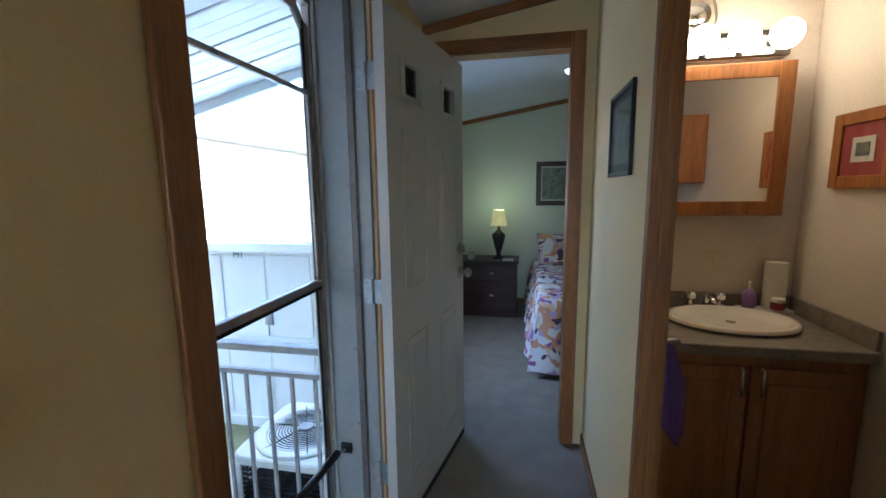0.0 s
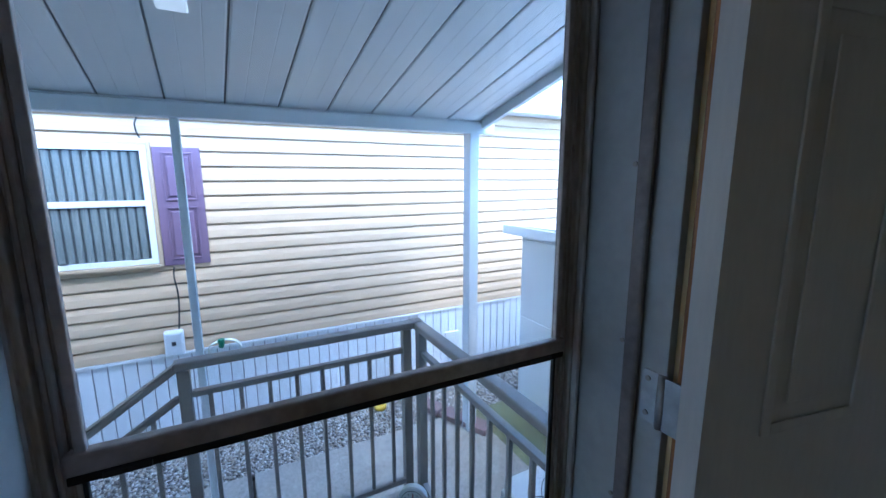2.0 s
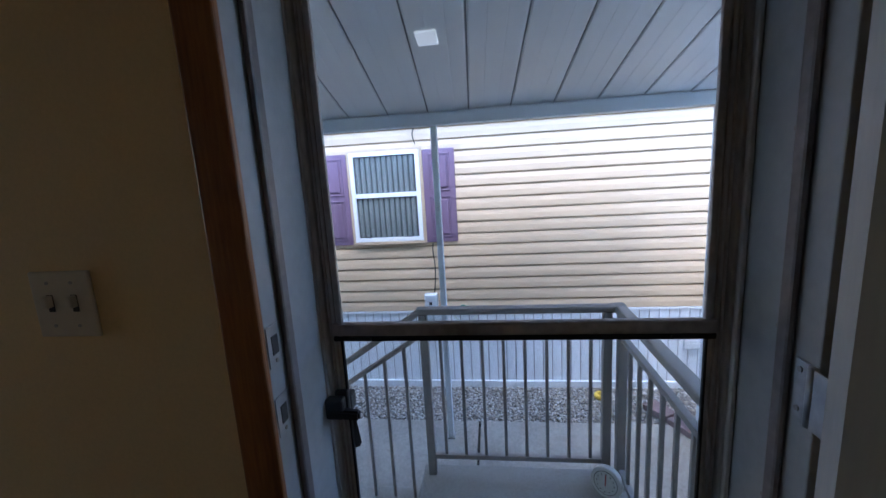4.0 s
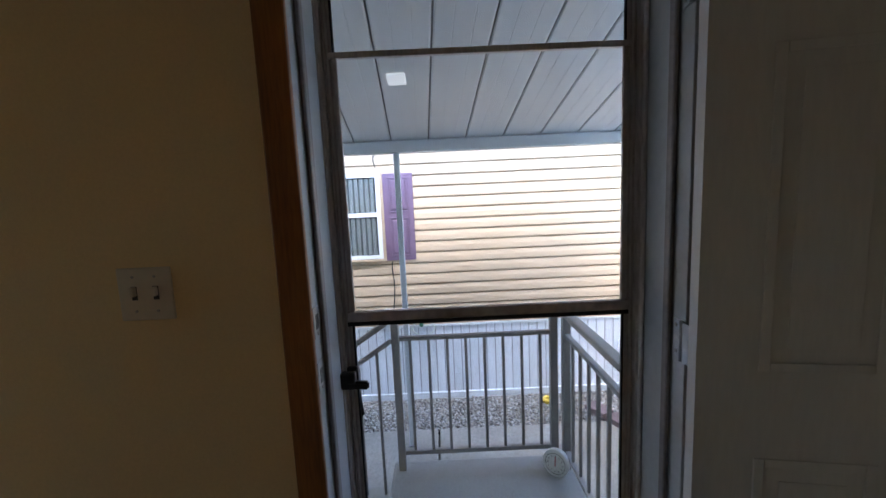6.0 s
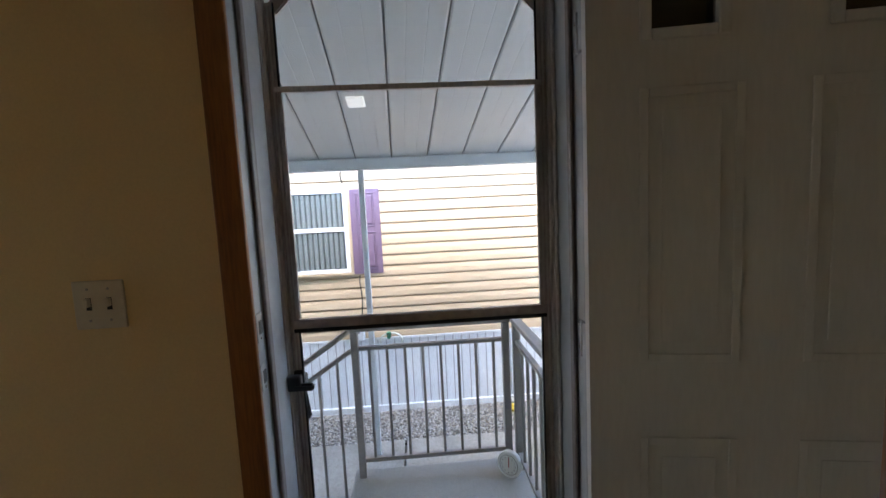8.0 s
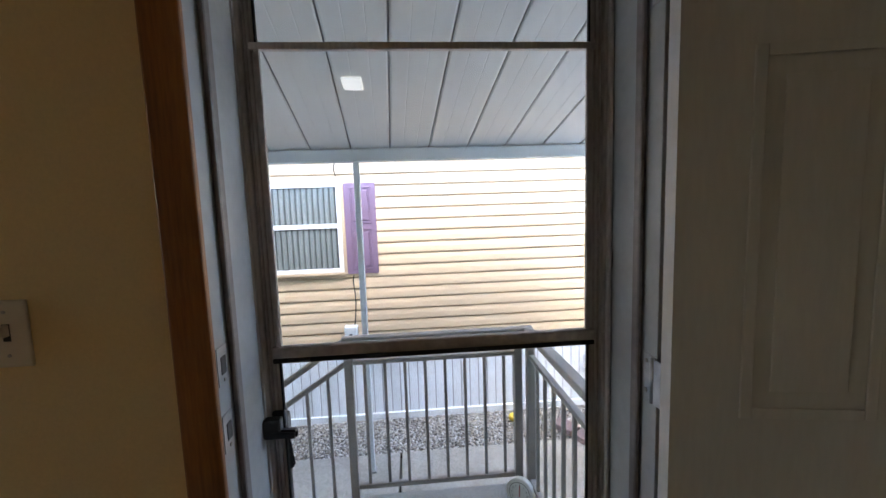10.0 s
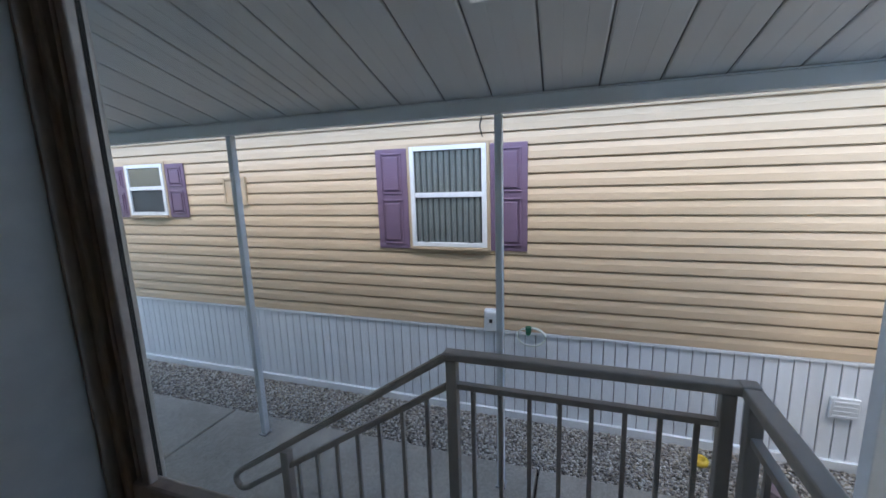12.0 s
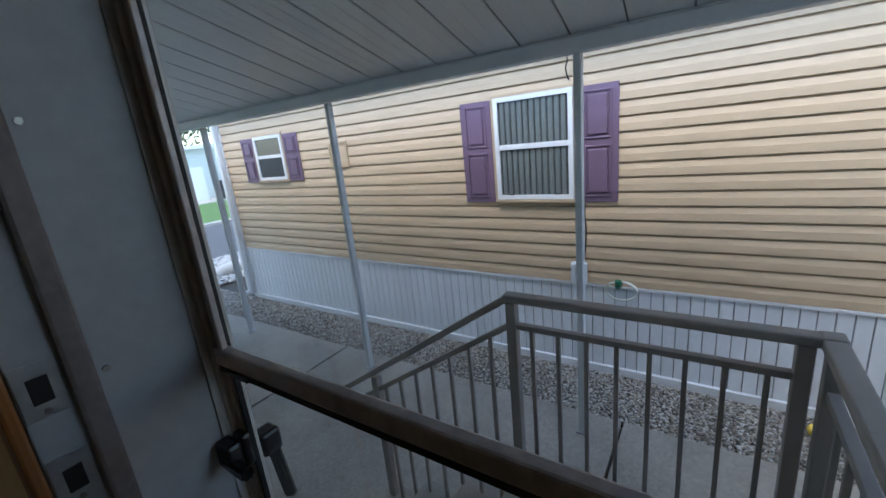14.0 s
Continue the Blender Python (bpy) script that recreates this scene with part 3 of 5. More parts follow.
# ---------------------------------------------------------------- storm door
def storm_door():
    d = empty("storm_door", "closed grey aluminium storm door with glass panes", "storm door", kind="structure")
    X0, X1 = -0.500, -0.484
    a, b = OY0 + 0.011, 3.266
    # surround fixed to the jamb: stepped profile
    for ya, yb in ((OY0, a - 0.0006), (b + 0.0006, OY1)):
        bm = box(-0.505, -0.474, ya + 0.001, yb, 0.012, OZ - 0.002, 0.003)
        box(-0.474, -0.459, ya + 0.001 if ya == OY0 else ya + 0.008, yb - 0.008 if ya == OY0 else yb - 0.001, 0.012, OZ - 0.002, 0.003, bm)
        part("surround", bm, STORM, d)
    part("surround_head", box(-0.52, -0.468, a - 0.003, b + 0.003, 2.089, OZ - 0.002, 0.003), STORM, d)
    # stiles and rails of the leaf
    zt, ch = 2.085, 0.055
    part("stile", box(X0, X1, a, a + 0.024, 0.02, zt - ch, 0.004), STORM, d)
    part("stile", box(X0, X1, b - 0.029, b, 0.02, zt - ch, 0.004), STORM, d)
    for y0 in (a + 0.004, a + 0.014, b - 0.010, b - 0.021):
        part("stile_bead", box(X1 + 0.0003, X1 + 0.0045, y0, y0 + 0.005, 0.03, zt - ch - 0.01, 0.0018), STORM_D, d)
    part("top_rail", box(X0, X1, a + ch, b - ch, zt - 0.036, zt, 0.004), STORM, d)
    for y0, y1 in ((a + 0.018, a + ch + 0.02), (b - 0.018, b - ch - 0.02)):
        part("corner_bevel", beam(((X0 + X1) / 2, y0, zt - ch - 0.02), ((X0 + X1) / 2, y1, zt - 0.018), X1 - X0 - 0.002, 0.038), STORM, d)
    part("bottom_rail", box(X0, X1, a + 0.036, b - 0.036, 0.02, 0.17, 0.004), STORM, d)
    # sashes
    for y0, y1 in ((a + 0.0245, a + 0.030), (b - 0.034, b - 0.0285)):
        part("gasket", box(X1 - 0.007, X1 + 0.003, y0, y1, 0.17, 2.03, 0.002), RUBBER, d)
    sy0, sy1 = a + 0.0245, b - 0.029
    fr = ring_frame(sy0, sy1, 1.085, 1.794, 0.012, X1 + 0.002, X1 + 0.012, 0.002)
    part("glass_sash", fr, STORM_D, d)
    part("sash_bar", box(X1 - 0.004, X1 + 0.016, sy0 - 0.012, sy1 + 0.012, 1.088, 1.1165, 0.004), STORM_D, d)
    part("sash_lip", box(X1 - 0.003, X1 + 0.013, sy0 - 0.010, sy1 + 0.010, 1.076, 1.0875, 0.001), RUBBER, d)
    for yy in (sy0 + 0.05, sy1 - 0.05):
        part("sash_clip", box(X1 + 0.013, X1 + 0.018, yy - 0.025, yy + 0.025, 1.078, 1.087, 0.001), BLACK, d)
    part("top_bar", box(X1 - 0.004, X1 + 0.013, sy0 - 0.01, sy1 + 0.01, 1.781, 1.797, 0.003), STORM, d)
    for z0, z1, dx in ((1.10, 1.79, 0.005), (1.79, 2.05, -0.009), (0.17, 1.09, -0.009)):
        g = part("pane", box(X1 + dx - 0.002, X1 + dx + 0.002, sy0 + 0.004, sy1 - 0.004, z0, z1), GLASS, d, "clear glass pane")
        g.visible_shadow = False
    # latch handle inside and lever outside
    h = part("handle", box(X1 + 0.001, X1 + 0.018, a + 0.002, a + 0.034, 0.90, 0.96, 0.006), BLACK, d, "black plastic latch handle")
    part("push_lever", beam((X1 + 0.034, a + 0.004, 0.918), (X1 + 0.034, a + 0.066, 0.914), 0.020, 0.022, None, 0.005), BLACK, h)
    part("latch_body", box(X1 + 0.016, X1 + 0.042, a - 0.012, a + 0.030, 0.904, 0.952, 0.006), BLACK, h)
    part("strike_bracket", box(X1 + 0.004, X1 + 0.040, a - 0.022, a - 0.013, 0.886, 0.96, 0.003), BLACK, h)
    o = part("pull", beam((X0 - 0.026, a + 0.006, 0.90), (X0 - 0.034, a + 0.018, 0.775), 0.016, 0.022, None, 0.005), BLACK, d, "black outside pull handle")
    part("pull_mount", box(X0 - 0.038, X0 - 0.001, a - 0.008, a + 0.026, 0.885, 0.93, 0.006), BLACK, o)
    # closer tube along the sill
    c = part("closer", rod((X1 + 0.03, b - 0.34, 0.415), (X1 + 0.045, b - 0.03, 0.402), 0.015, 14), BLACK, d, "black tube door closer", True)
    part("closer_rod", rod((X1 + 0.045, b - 0.03, 0.402), (X1 + 0.065, b + 0.008, 0.400), 0.006, 10), STEEL, c)
    part("closer_bracket", box(-0.44, -0.395, b + 0.004, OY1 - 0.001, 0.382, 0.422, 0.002), BLACK, c)
    return d


storm_door()

# light switch
sw = empty("light_switch", "ivory double toggle switch plate on cream wall", "light switch")
part("plate", box(XW + 0.0005, XW + 0.007, 2.030, 2.147, 1.181, 1.298, 0.003), PLATE, sw)
for yc in (2.065, 2.112):
    part("toggle", box(XW + 0.006, XW + 0.019, yc - 0.005, yc + 0.005, 1.236, 1.256, 0.002), PLATE, sw)
    part("toggle_slot", box(XW + 0.0065, XW + 0.0078, yc - 0.006, yc + 0.006, 1.227, 1.257), INK, sw)
    for z in (1.202, 1.278):
        part("screw", rod((XW + 0.006, yc, z), (XW + 0.0085, yc, z), 0.003, 8), STEEL, sw)


def picture(name, label, w, h, fw, frame_m, mats, m, depth=0.022):
    """A framed picture in its own x-z plane, facing -y; mats: inset layers of (margin, material)."""
    p = empty(name, label, "picture")
    f = box(-w / 2, -w / 2 + fw, -depth, 0, 0, h, 0.003)
    box(w / 2 - fw, w / 2, -depth, 0, 0, h, 0.003, f)
    box(-w / 2 + fw, w / 2 - fw, -depth + 0.001, 0, 0, fw, 0.003, f)
    box(-w / 2 + fw, w / 2 - fw, -depth + 0.001, 0, h - fw, h, 0.003, f)
    part("frame", f, frame_m, p)
    for i, (mg, mm) in enumerate(mats):
        part("mat_board" if i < len(mats) - 1 else "print", box(-w / 2 + mg, w / 2 - mg, -depth + 0.009 - i * 0.0015, -0.001 - i * 0.0005, mg, h - mg), mm, p)
    g = part("pane", box(-w / 2 + fw - 0.002, w / 2 - fw + 0.002, -depth + 0.003, -depth + 0.0045, fw - 0.002, h - fw + 0.002), GLASS, p)
    g.visible_shadow = False
    p.matrix_world = m
    return p


picture("wall_picture", "black-framed dark print hanging on cream hall wall", 0.338, 0.305, 0.016, BLACK, ((0.014, INK), (0.045, SKETCH)), pose(XE - 0.001, 3.456, 1.485, 0, 0, -90), 0.014)


# ---------------------------------------------------------------- bathroom
def vanity():
    x0, x1, y0, y1 = XE + 0.049, BX1 - 0.003, 3.53, BY1 - 0.104
    v = empty("vanity_cabinet", "brown wooden bathroom vanity with two doors", "cabinet")
    part("body", box(x0, x1, y0 + 0.04, y1, 0.0, 0.795, 0.003), OAK_D, v)
    xm = 1.155
    for a, b, hx in ((x0 + 0.03, xm - 0.006, xm - 0.036), (xm + 0.006, x1 - 0.03, xm + 0.036)):
        dr = part("cabinet_door", box(a, b, y0 + 0.020, y0 + 0.039, 0.10, 0.745, 0.004), OAK_D, v)
        f = box(a + 0.055, b - 0.055, y0 + 0.014, y0 + 0.0205, 0.16, 0.685, 0.006)
        part("raised_panel", f, OAK_D, dr)
        h = bmesh.new()
        for z in (0.64, 0.745):
            ball((hx, y0 + 0.012, z), 0.009, (1, 1, 1), 10, h)
        rod((hx, y0 - 0.006, 0.64), (hx, y0 - 0.006, 0.745), 0.006, 10, None, h)
        rod((hx, y0 - 0.006, 0.64), (hx, y0 + 0.02, 0.64), 0.005, 10, None, h)
        rod((hx, y0 - 0.006, 0.745), (hx, y0 + 0.02, 0.745), 0.005, 10, None, h)
        part("handle", h, CHROME, dr, "chrome bow handle", True)
    c = empty("vanity_worktop", "grey speckled laminate worktop on the vanity", "countertop")
    part("slab", box(x0, x1, y0 - 0.01, y1, 0.797, 0.842, 0.006), STOPC, c)
    part("backsplash", box(x0, x1 - 0.018, y1 - 0.018, y1 - 0.001, 0.8435, 0.92, 0.003), STOPC, c)
    part("side_splash", box(x1 - 0.017, x1 - 0.001, y0 + 0.0, y1 - 0.019, 0.8435, 0.92, 0.003), STOPC, c)
    s = empty("wash_basin", "cream oval drop-in wash basin", "sink")
    bm = bmesh.new()
    prof = ((1.0, 0.0), (1.0, 0.012), (0.95, 0.02), (0.88, 0.014), (0.8, -0.004), (0.55, -0.008), (0.15, -0.0095))
    cx, cy, rx, ry, k = 1.19, 3.805, 0.255, 0.19, 40
    rings = [[bm.verts.new((cx + rx * r * math.cos(2 * math.pi * i / k), cy + ry * r * math.sin(2 * math.pi * i / k), 0.8435 + 0.011 + z)) for i in range(k)] for r, z in prof]
    for p, q in zip(rings, rings[1:]):
        for i in range(k):
            bm.faces.new((p[i], p[(i + 1) % k], q[(i + 1) % k], q[i]))
    bm.faces.new(rings[-1])
    part("bowl", bm, PORC, s, "", True)
    part("drain", rod((cx, cy, 0.846), (cx, cy, 0.849), 0.02, 16), CHROME, s)
    f = empty("tap", "chrome two-handle basin tap with clear knobs", "faucet")
    part("base", box(1.08, 1.25, 3.985, 4.03, 0.842, 0.872, 0.006), CHROME, f)
    t = rod((1.165, 4.007, 0.87), (1.165, 3.98, 0.925), 0.013, 12)
    rod((1.165, 3.985, 0.922), (1.165, 3.90, 0.91), 0.010, 12, None, t)
    part("spout", t, CHROME, f, "", True)
    for xx in (1.10, 1.23):
        t = lathe(((0.014, 0), (0.011, 0.02), (0.024, 0.03), (0.026, 0.05), (0.016, 0.06)), (xx, 4.007, 0.872), 12)
        part("tap_handle", t, CHROME, f, "clear faceted tap knob")


vanity()
wc = empty("wall_cabinet", "oak wall cabinet with two doors in the bathroom", "cabinet")
part("body", box(BX1 - 0.185, BX1 - 0.002, 2.20, 2.82, 1.47, 1.95, 0.003), OAK_D, wc)
for a, b in ((2.21, 2.507), (2.513, 2.81)):
    dr = part("cabinet_door", box(BX1 - 0.204, BX1 - 0.186, a, b, 1.48, 1.94, 0.003), OAK_D, wc)
    part("raised_panel", box(BX1 - 0.210, BX1 - 0.2035, a + 0.05, b - 0.05, 1.53, 1.89, 0.004), OAK_D, dr)
# what stands on the worktop
tr = tagged(mesh_ob("tray", box(1.30, 1.52, 3.95, 4.03, 0.8425, 0.869, 0.006), PORC), "white low tray on the vanity worktop", "tray")
tagged(mesh_ob("paper_cup_box", box(1.415, 1.50, 3.985, 4.028, 0.8695, 1.09, 0.004), PAPER), "white upright cup dispenser in the tray", "cup dispenser")
sb = empty("soap_bottle", "violet liquid soap bottle in the tray", "bottle")
part("bottle", lathe(((0.026, 0), (0.03, 0.01), (0.03, 0.06), (0.02, 0.08), (0.01, 0.09)), (1.345, 3.99, 0.8695), 14), TOWEL, sb, "", True)
part("pump", rod((1.345, 3.99, 0.9595), (1.345, 3.99, 0.995), 0.006, 8), PAPER, sb)
jr = empty("small_jar", "small red and white jar in the tray", "jar")
part("jar", lathe(((0.026, 0), (0.028, 0.008), (0.028, 0.036)), (1.455, 3.966, 0.8695), 14), MATRED, jr)
part("lid", lathe(((0.029, 0), (0.029, 0.014), (0.026, 0.018)), (1.455, 3.966, 0.9065), 14), PAPER, jr)
ot = empty("wall_outlet", "beige double outlet plate above the backsplash", "outlet")
part("plate", box(1.139, 1.254, BY1 - 0.108, BY1 - 0.1015, 1.018, 1.133, 0.002), PLATE, ot)
for xx in (1.173, 1.22):
    part("socket", box(xx - 0.016, xx + 0.016, BY1 - 0.1105, BY1 - 0.1075, 1.038, 1.113, 0.001), PLATE, ot)


def mirror_cabinet():
    y = BY1 - 0.101
    x0, x1, z0, z1, fw, dp = 0.86, 1.436, 1.31, 1.985, 0.066, 0.09
    c = empty("mirror_cabinet", "oak-framed mirror cabinet above the vanity", "cabinet")
    part("body", box(x0 + 0.004, x1 - 0.004, y - dp + 0.02, y, z0 + 0.004, z1 - 0.004), OAK, c)
    f = box(x0, x0 + fw, y - dp, y - dp + 0.019, z0, z1, 0.004)
    box(x1 - fw, x1, y - dp, y - dp + 0.019, z0, z1, 0.004, f)
    box(x0 + fw, x1 - fw, y - dp + 0.001, y - dp + 0.019, z0, z0 + fw, 0.004, f)
    box(x0 + fw, x1 - fw, y - dp + 0.001, y - dp + 0.019, z1 - fw, z1, 0.004, f)
    part("frame", f, OAK, c)
    part("mirror", box(x0 + fw - 0.004, x1 - fw + 0.004, y - dp + 0.008, y - dp + 0.018, z0 + fw - 0.004, z1 - fw + 0.004), MIRROR, c, "silver mirror glass")
    l = empty("vanity_light", "chrome bar with round lit bulbs above mirror", "wall lamp")
    part("bar", box(x0 + 0.02, x1 - 0.01, y - 0.05, y, 2.015, 2.13, 0.01), BARM, l)
    for xx in (0.871, 1.029, 1.187, 1.345):
        part("socket", rod((xx, y - 0.05, 2.073), (xx, y - 0.10, 2.073), 0.018, 14), CHROME, l)
        part("bulb", ball((xx, y - 0.156, 2.073), 0.060, (1, 1, 1), 20), BULB, l, "lit round globe bulb", True)


mirror_cabinet()
picture("framed_print", "oak-framed small print with red mat on bathroom wall", 0.31, 0.295, 0.048, OAK, ((0.046, MATRED), (0.10, PAPER), (0.122, SKETCH)), pose(BX1 - 0.001, 3.72, 1.432, 0, 0, -90))
hk = empty("wall_ornament", "silver scroll ornament hanging above the vanity light", "ornament")
part("disc", rod((1.05, BY1 - 0.12, 2.225), (1.05, BY1 - 0.101, 2.225), 0.055, 20), CHROME, hk, "", True)
tube("hook", ((1.11, BY1 - 0.115, 2.29), (1.135, BY1 - 0.12, 2.21), (1.11, BY1 - 0.12, 2.155), (1.085, BY1 - 0.115, 2.17)), 0.006, CHROME, hk)


def towel():
    t = empty("hand_towel", "violet hand towel hanging by the bathroom doorway", "towel")
    bm = bmesh.new()
    rows, cols = 14, 9
    vs = []
    for j in range(rows + 1):
        z = 1.0 - 0.29 * j / rows
        w = 0.012 + 0.022 * min(1, j / 6)
        vs.append([bm.verts.new((XE + 0.06 + w * 2 * i / cols * 0.9, BD1 + 0.06 - 0.014 * math.sin(i * 1.9 + j * 0.1) - 0.03 * i / cols, z + 0.02 * math.sin(i * 0.8) * j / rows)) for i in range(cols + 1)])
    for j in range(rows):
        for i in range(cols):
            bm.faces.new((vs[j][i], vs[j][i + 1], vs[j + 1][i + 1], vs[j + 1][i]))
    bmesh.ops.solidify(bm, geom=bm.faces[:], thickness=0.008)
    part("cloth", bm, TOWEL, t, "", True)
    part("hook", rod((XE + 0.047, BD1 + 0.05, 1.0), (XE + 0.10, BD1 + 0.05, 1.01), 0.007, 10), NICKEL, t)


towel()


# ---------------------------------------------------------------- bedroom
def pillow_mesh():
    """A plump rectangular cushion standing on its long edge."""
    bm = bmesh.new()
    n = 14
    for side in (-1, 1):
        g = []
        for j in range(n + 1):
            for i in range(n + 1):
                u, v = i / n * 2 - 1, j / n * 2 - 1
                t = (max(0, 1 - u ** 4) * max(0, 1 - v ** 4)) ** 0.5
                pinch = 1 - 0.06 * (1 - v * v) * abs(u) - 0.06 * (1 - u * u) * abs(v)
                g.append(bm.verts.new((0.33 * u * pinch, side * 0.085 * t + 0.006 * math.sin(9 * u + 5 * v), 0.2 * v * pinch)))
        for j in range(n):
            for i in range(n):
                k = j * (n + 1) + i
                bm.faces.new((g[k], g[k + 1], g[k + n + 2], g[k + n + 1]))
    bmesh.ops.remove_doubles(bm, verts=bm.verts, dist=0.004)
    return bm


def bed():
    x0, x1, y0, y1, zt = 0.41, 1.92, 4.97, 6.86, 0.60
    b = empty("bed", "made bed under a violet and white patterned quilt", "bed")
    part("base", box(x0 + 0.07, x1 - 0.07, y0 + 0.07, y1, 0.0, 0.30, 0.01), DARKROOM, b)
    part("mattress", box(x0 + 0.04, x1 - 0.04, y0 + 0.05, y1, 0.30, zt - 0.03, 0.05), PAPER, b)
    bm = bmesh.new()
    nx, ny = 44, 44
    grid = []
    for j in range(ny + 1):
        row = []
        for i in range(nx + 1):
            u, v = i / nx * 2.5 - 0.5, j / ny * 2.45 - 0.55
            x, y, z = x0 + min(max(u, 0), x1 - x0), y0 + max(v, 0), zt
            du, dv = max(0, -u, u - (x1 - x0)), max(0, -v)
            drop = max(du, dv)
            z = zt - min(drop, zt - 0.03)
            fl = drop * 0.16 + 0.03 * min(1, drop * 4) * math.sin((y if du > dv else x) * 15)
            if u < 0:
                x -= fl
            if u > x1 - x0:
                x += fl
            if v < 0:
                y -= fl
            z += 0.012 * noise.noise(Vector((x * 4, y * 4, 0))) if drop == 0 else 0
            row.append(bm.verts.new((x, min(y, y1), z)))
        grid.append(row)
    for j in range(ny):
        for i in range(nx):
            bm.faces.new((grid[j][i], grid[j][i + 1], grid[j + 1][i + 1], grid[j + 1][i]))
    part("quilt", bm, QUILT, b, "patterned violet, orange and white quilt", True)
    for xx in (0.77, 1.50):
        p = tagged(mesh_ob("pillow", pillow_mesh(), QUILT, None, True), "patterned pillow leaning at the bed's head", "pillow", "pillows on the bed")
        p.matrix_world = pose(xx, 6.70, 0.735, -22, 0, 3)
    return b


bed()


def nightstand():
    x0, x1, y0, y1, h = -0.46, 0.238, 6.35, 6.80, 0.642
    n = empty("nightstand", "dark cherry nightstand with two drawers", "nightstand")
    part("body", box(x0 + 0.02, x1 - 0.02, y0 + 0.02, y1, 0.05, h - 0.03, 0.004), CHERRY, n)
    part("top", box(x0, x1, y0, y1, h - 0.028, h, 0.008), CHERRY, n)
    part("plinth", box(x0 + 0.01, x1 - 0.01, y0 + 0.01, y1, 0.0, 0.06, 0.006), CHERRY, n)
    for z0, z1 in ((0.43, 0.59), (0.10, 0.405)):
        d = part("drawer", box(x0 + 0.05, x1 - 0.05, y0 + 0.004, y0 + 0.022, z0, z1, 0.005), CHERRY, n)
        k = ball(((x0 + x1) / 2 + 0.05, y0 - 0.008, (z0 + z1) / 2), 0.016, (1.5, 0.8, 1), 12)
        part("pull", k, NICKEL, d, "small metal drawer pull", True)
    l = empty("table_lamp", "lit table lamp with dark urn base", "lamp")
    c = (0.002, 6.58, h)
    part("base", lathe(((0.075, 0), (0.075, 0.012), (0.03, 0.035), (0.022, 0.06), (0.035, 0.09), (0.075, 0.24), (0.08, 0.28), (0.045, 0.31), (0.018, 0.34), (0.014, 0.40)), (c[0], c[1], c[2] + 0.0005), 24), LAMPB, l, "", True)
    part("shade", lathe(((0.095, 0.385), (0.062, 0.565), (0.057, 0.565), (0.09, 0.385)), c, 28), SHADE, l, "pale yellow lit shade", True)
    p = new("table_lamp_light", bpy.data.lights.new("table_lamp_light", "POINT"))
    p.data.energy, p.data.color, p.data.shadow_soft_size = 0.07, (0.85, 1.0, 0.62), 0.03
    p.location = (c[0], c[1] + 0.01, c[2] + 0.62)
    a = empty("alarm_clock", "small silver alarm clock on the nightstand", "clock")
    part("case", rod((-0.30, 6.42, h + 0.045), (-0.30, 6.46, h + 0.045), 0.045, 20), STEEL, a)
    part("face", rod((-0.30, 6.417, h + 0.045), (-0.30, 6.421, h + 0.045), 0.037, 20), DIAL, a)
    tagged(mesh_ob("book", box(0.06, 0.18, 6.38, 6.50, h + 0.0005, h + 0.018, 0.003), PAPER), "thin pale book lying on the nightstand", "book")


nightstand()
picture("bedroom_picture", "dark-framed green-grey landscape print on bedroom wall", 0.62, 0.52, 0.055, DARKFR, ((0.05, PAPER), (0.075, BEDPIC)), pose(0.735, BEDY - 0.001, 1.24))
cl = empty("ceiling_light", "small lit dome light on bedroom ceiling", "ceiling light")
cz = ceil_z(0.68)
part("rim", rod((0.68, 5.6, cz - 0.03), (0.68, 5.6, cz + 0.005), 0.085, 24), PORC, cl)
part("dome", ball((0.68, 5.6, cz - 0.03), 0.075, (1, 1, 0.5), 20), mat("lit_dome", (1, 1, 1), 0.4, vary=0, bump=0, emit=((0.85, 1.0, 0.95), 0.12)), cl, "lit white glass dome", True)


# ---------------------------------------------------------------- outdoors: ground
structure("ground", box(-400, 400, -400, 400, G - 1.2, G - 0.06), SOIL, "earth around the home")
XG = -3.00                       # edge between patio and gravel
for k, (a, b) in enumerate(((-9.0, -4.22), (-4.2, -0.29), (-0.27, 2.63), (2.65, 4.55))):
    structure("patio_slab_%d" % (k + 1), box(XG, XWO - 0.05, a, b, G - 0.12, G, 0.008), CONC, "grey concrete patio slab with stains")
structure("patio_moss", box(XG, XWO - 0.05, 4.56, 9.0, G - 0.12, G - 0.02), MOSS, "mossy ground behind the patio")
XN = -3.655                      # neighbour's wall
structure("gravel_bed", box(XN - 0.05, XG - 0.002, -9.0, 9.0, G - 0.2, G - 0.035), SOIL, "soil under the gravel strip")


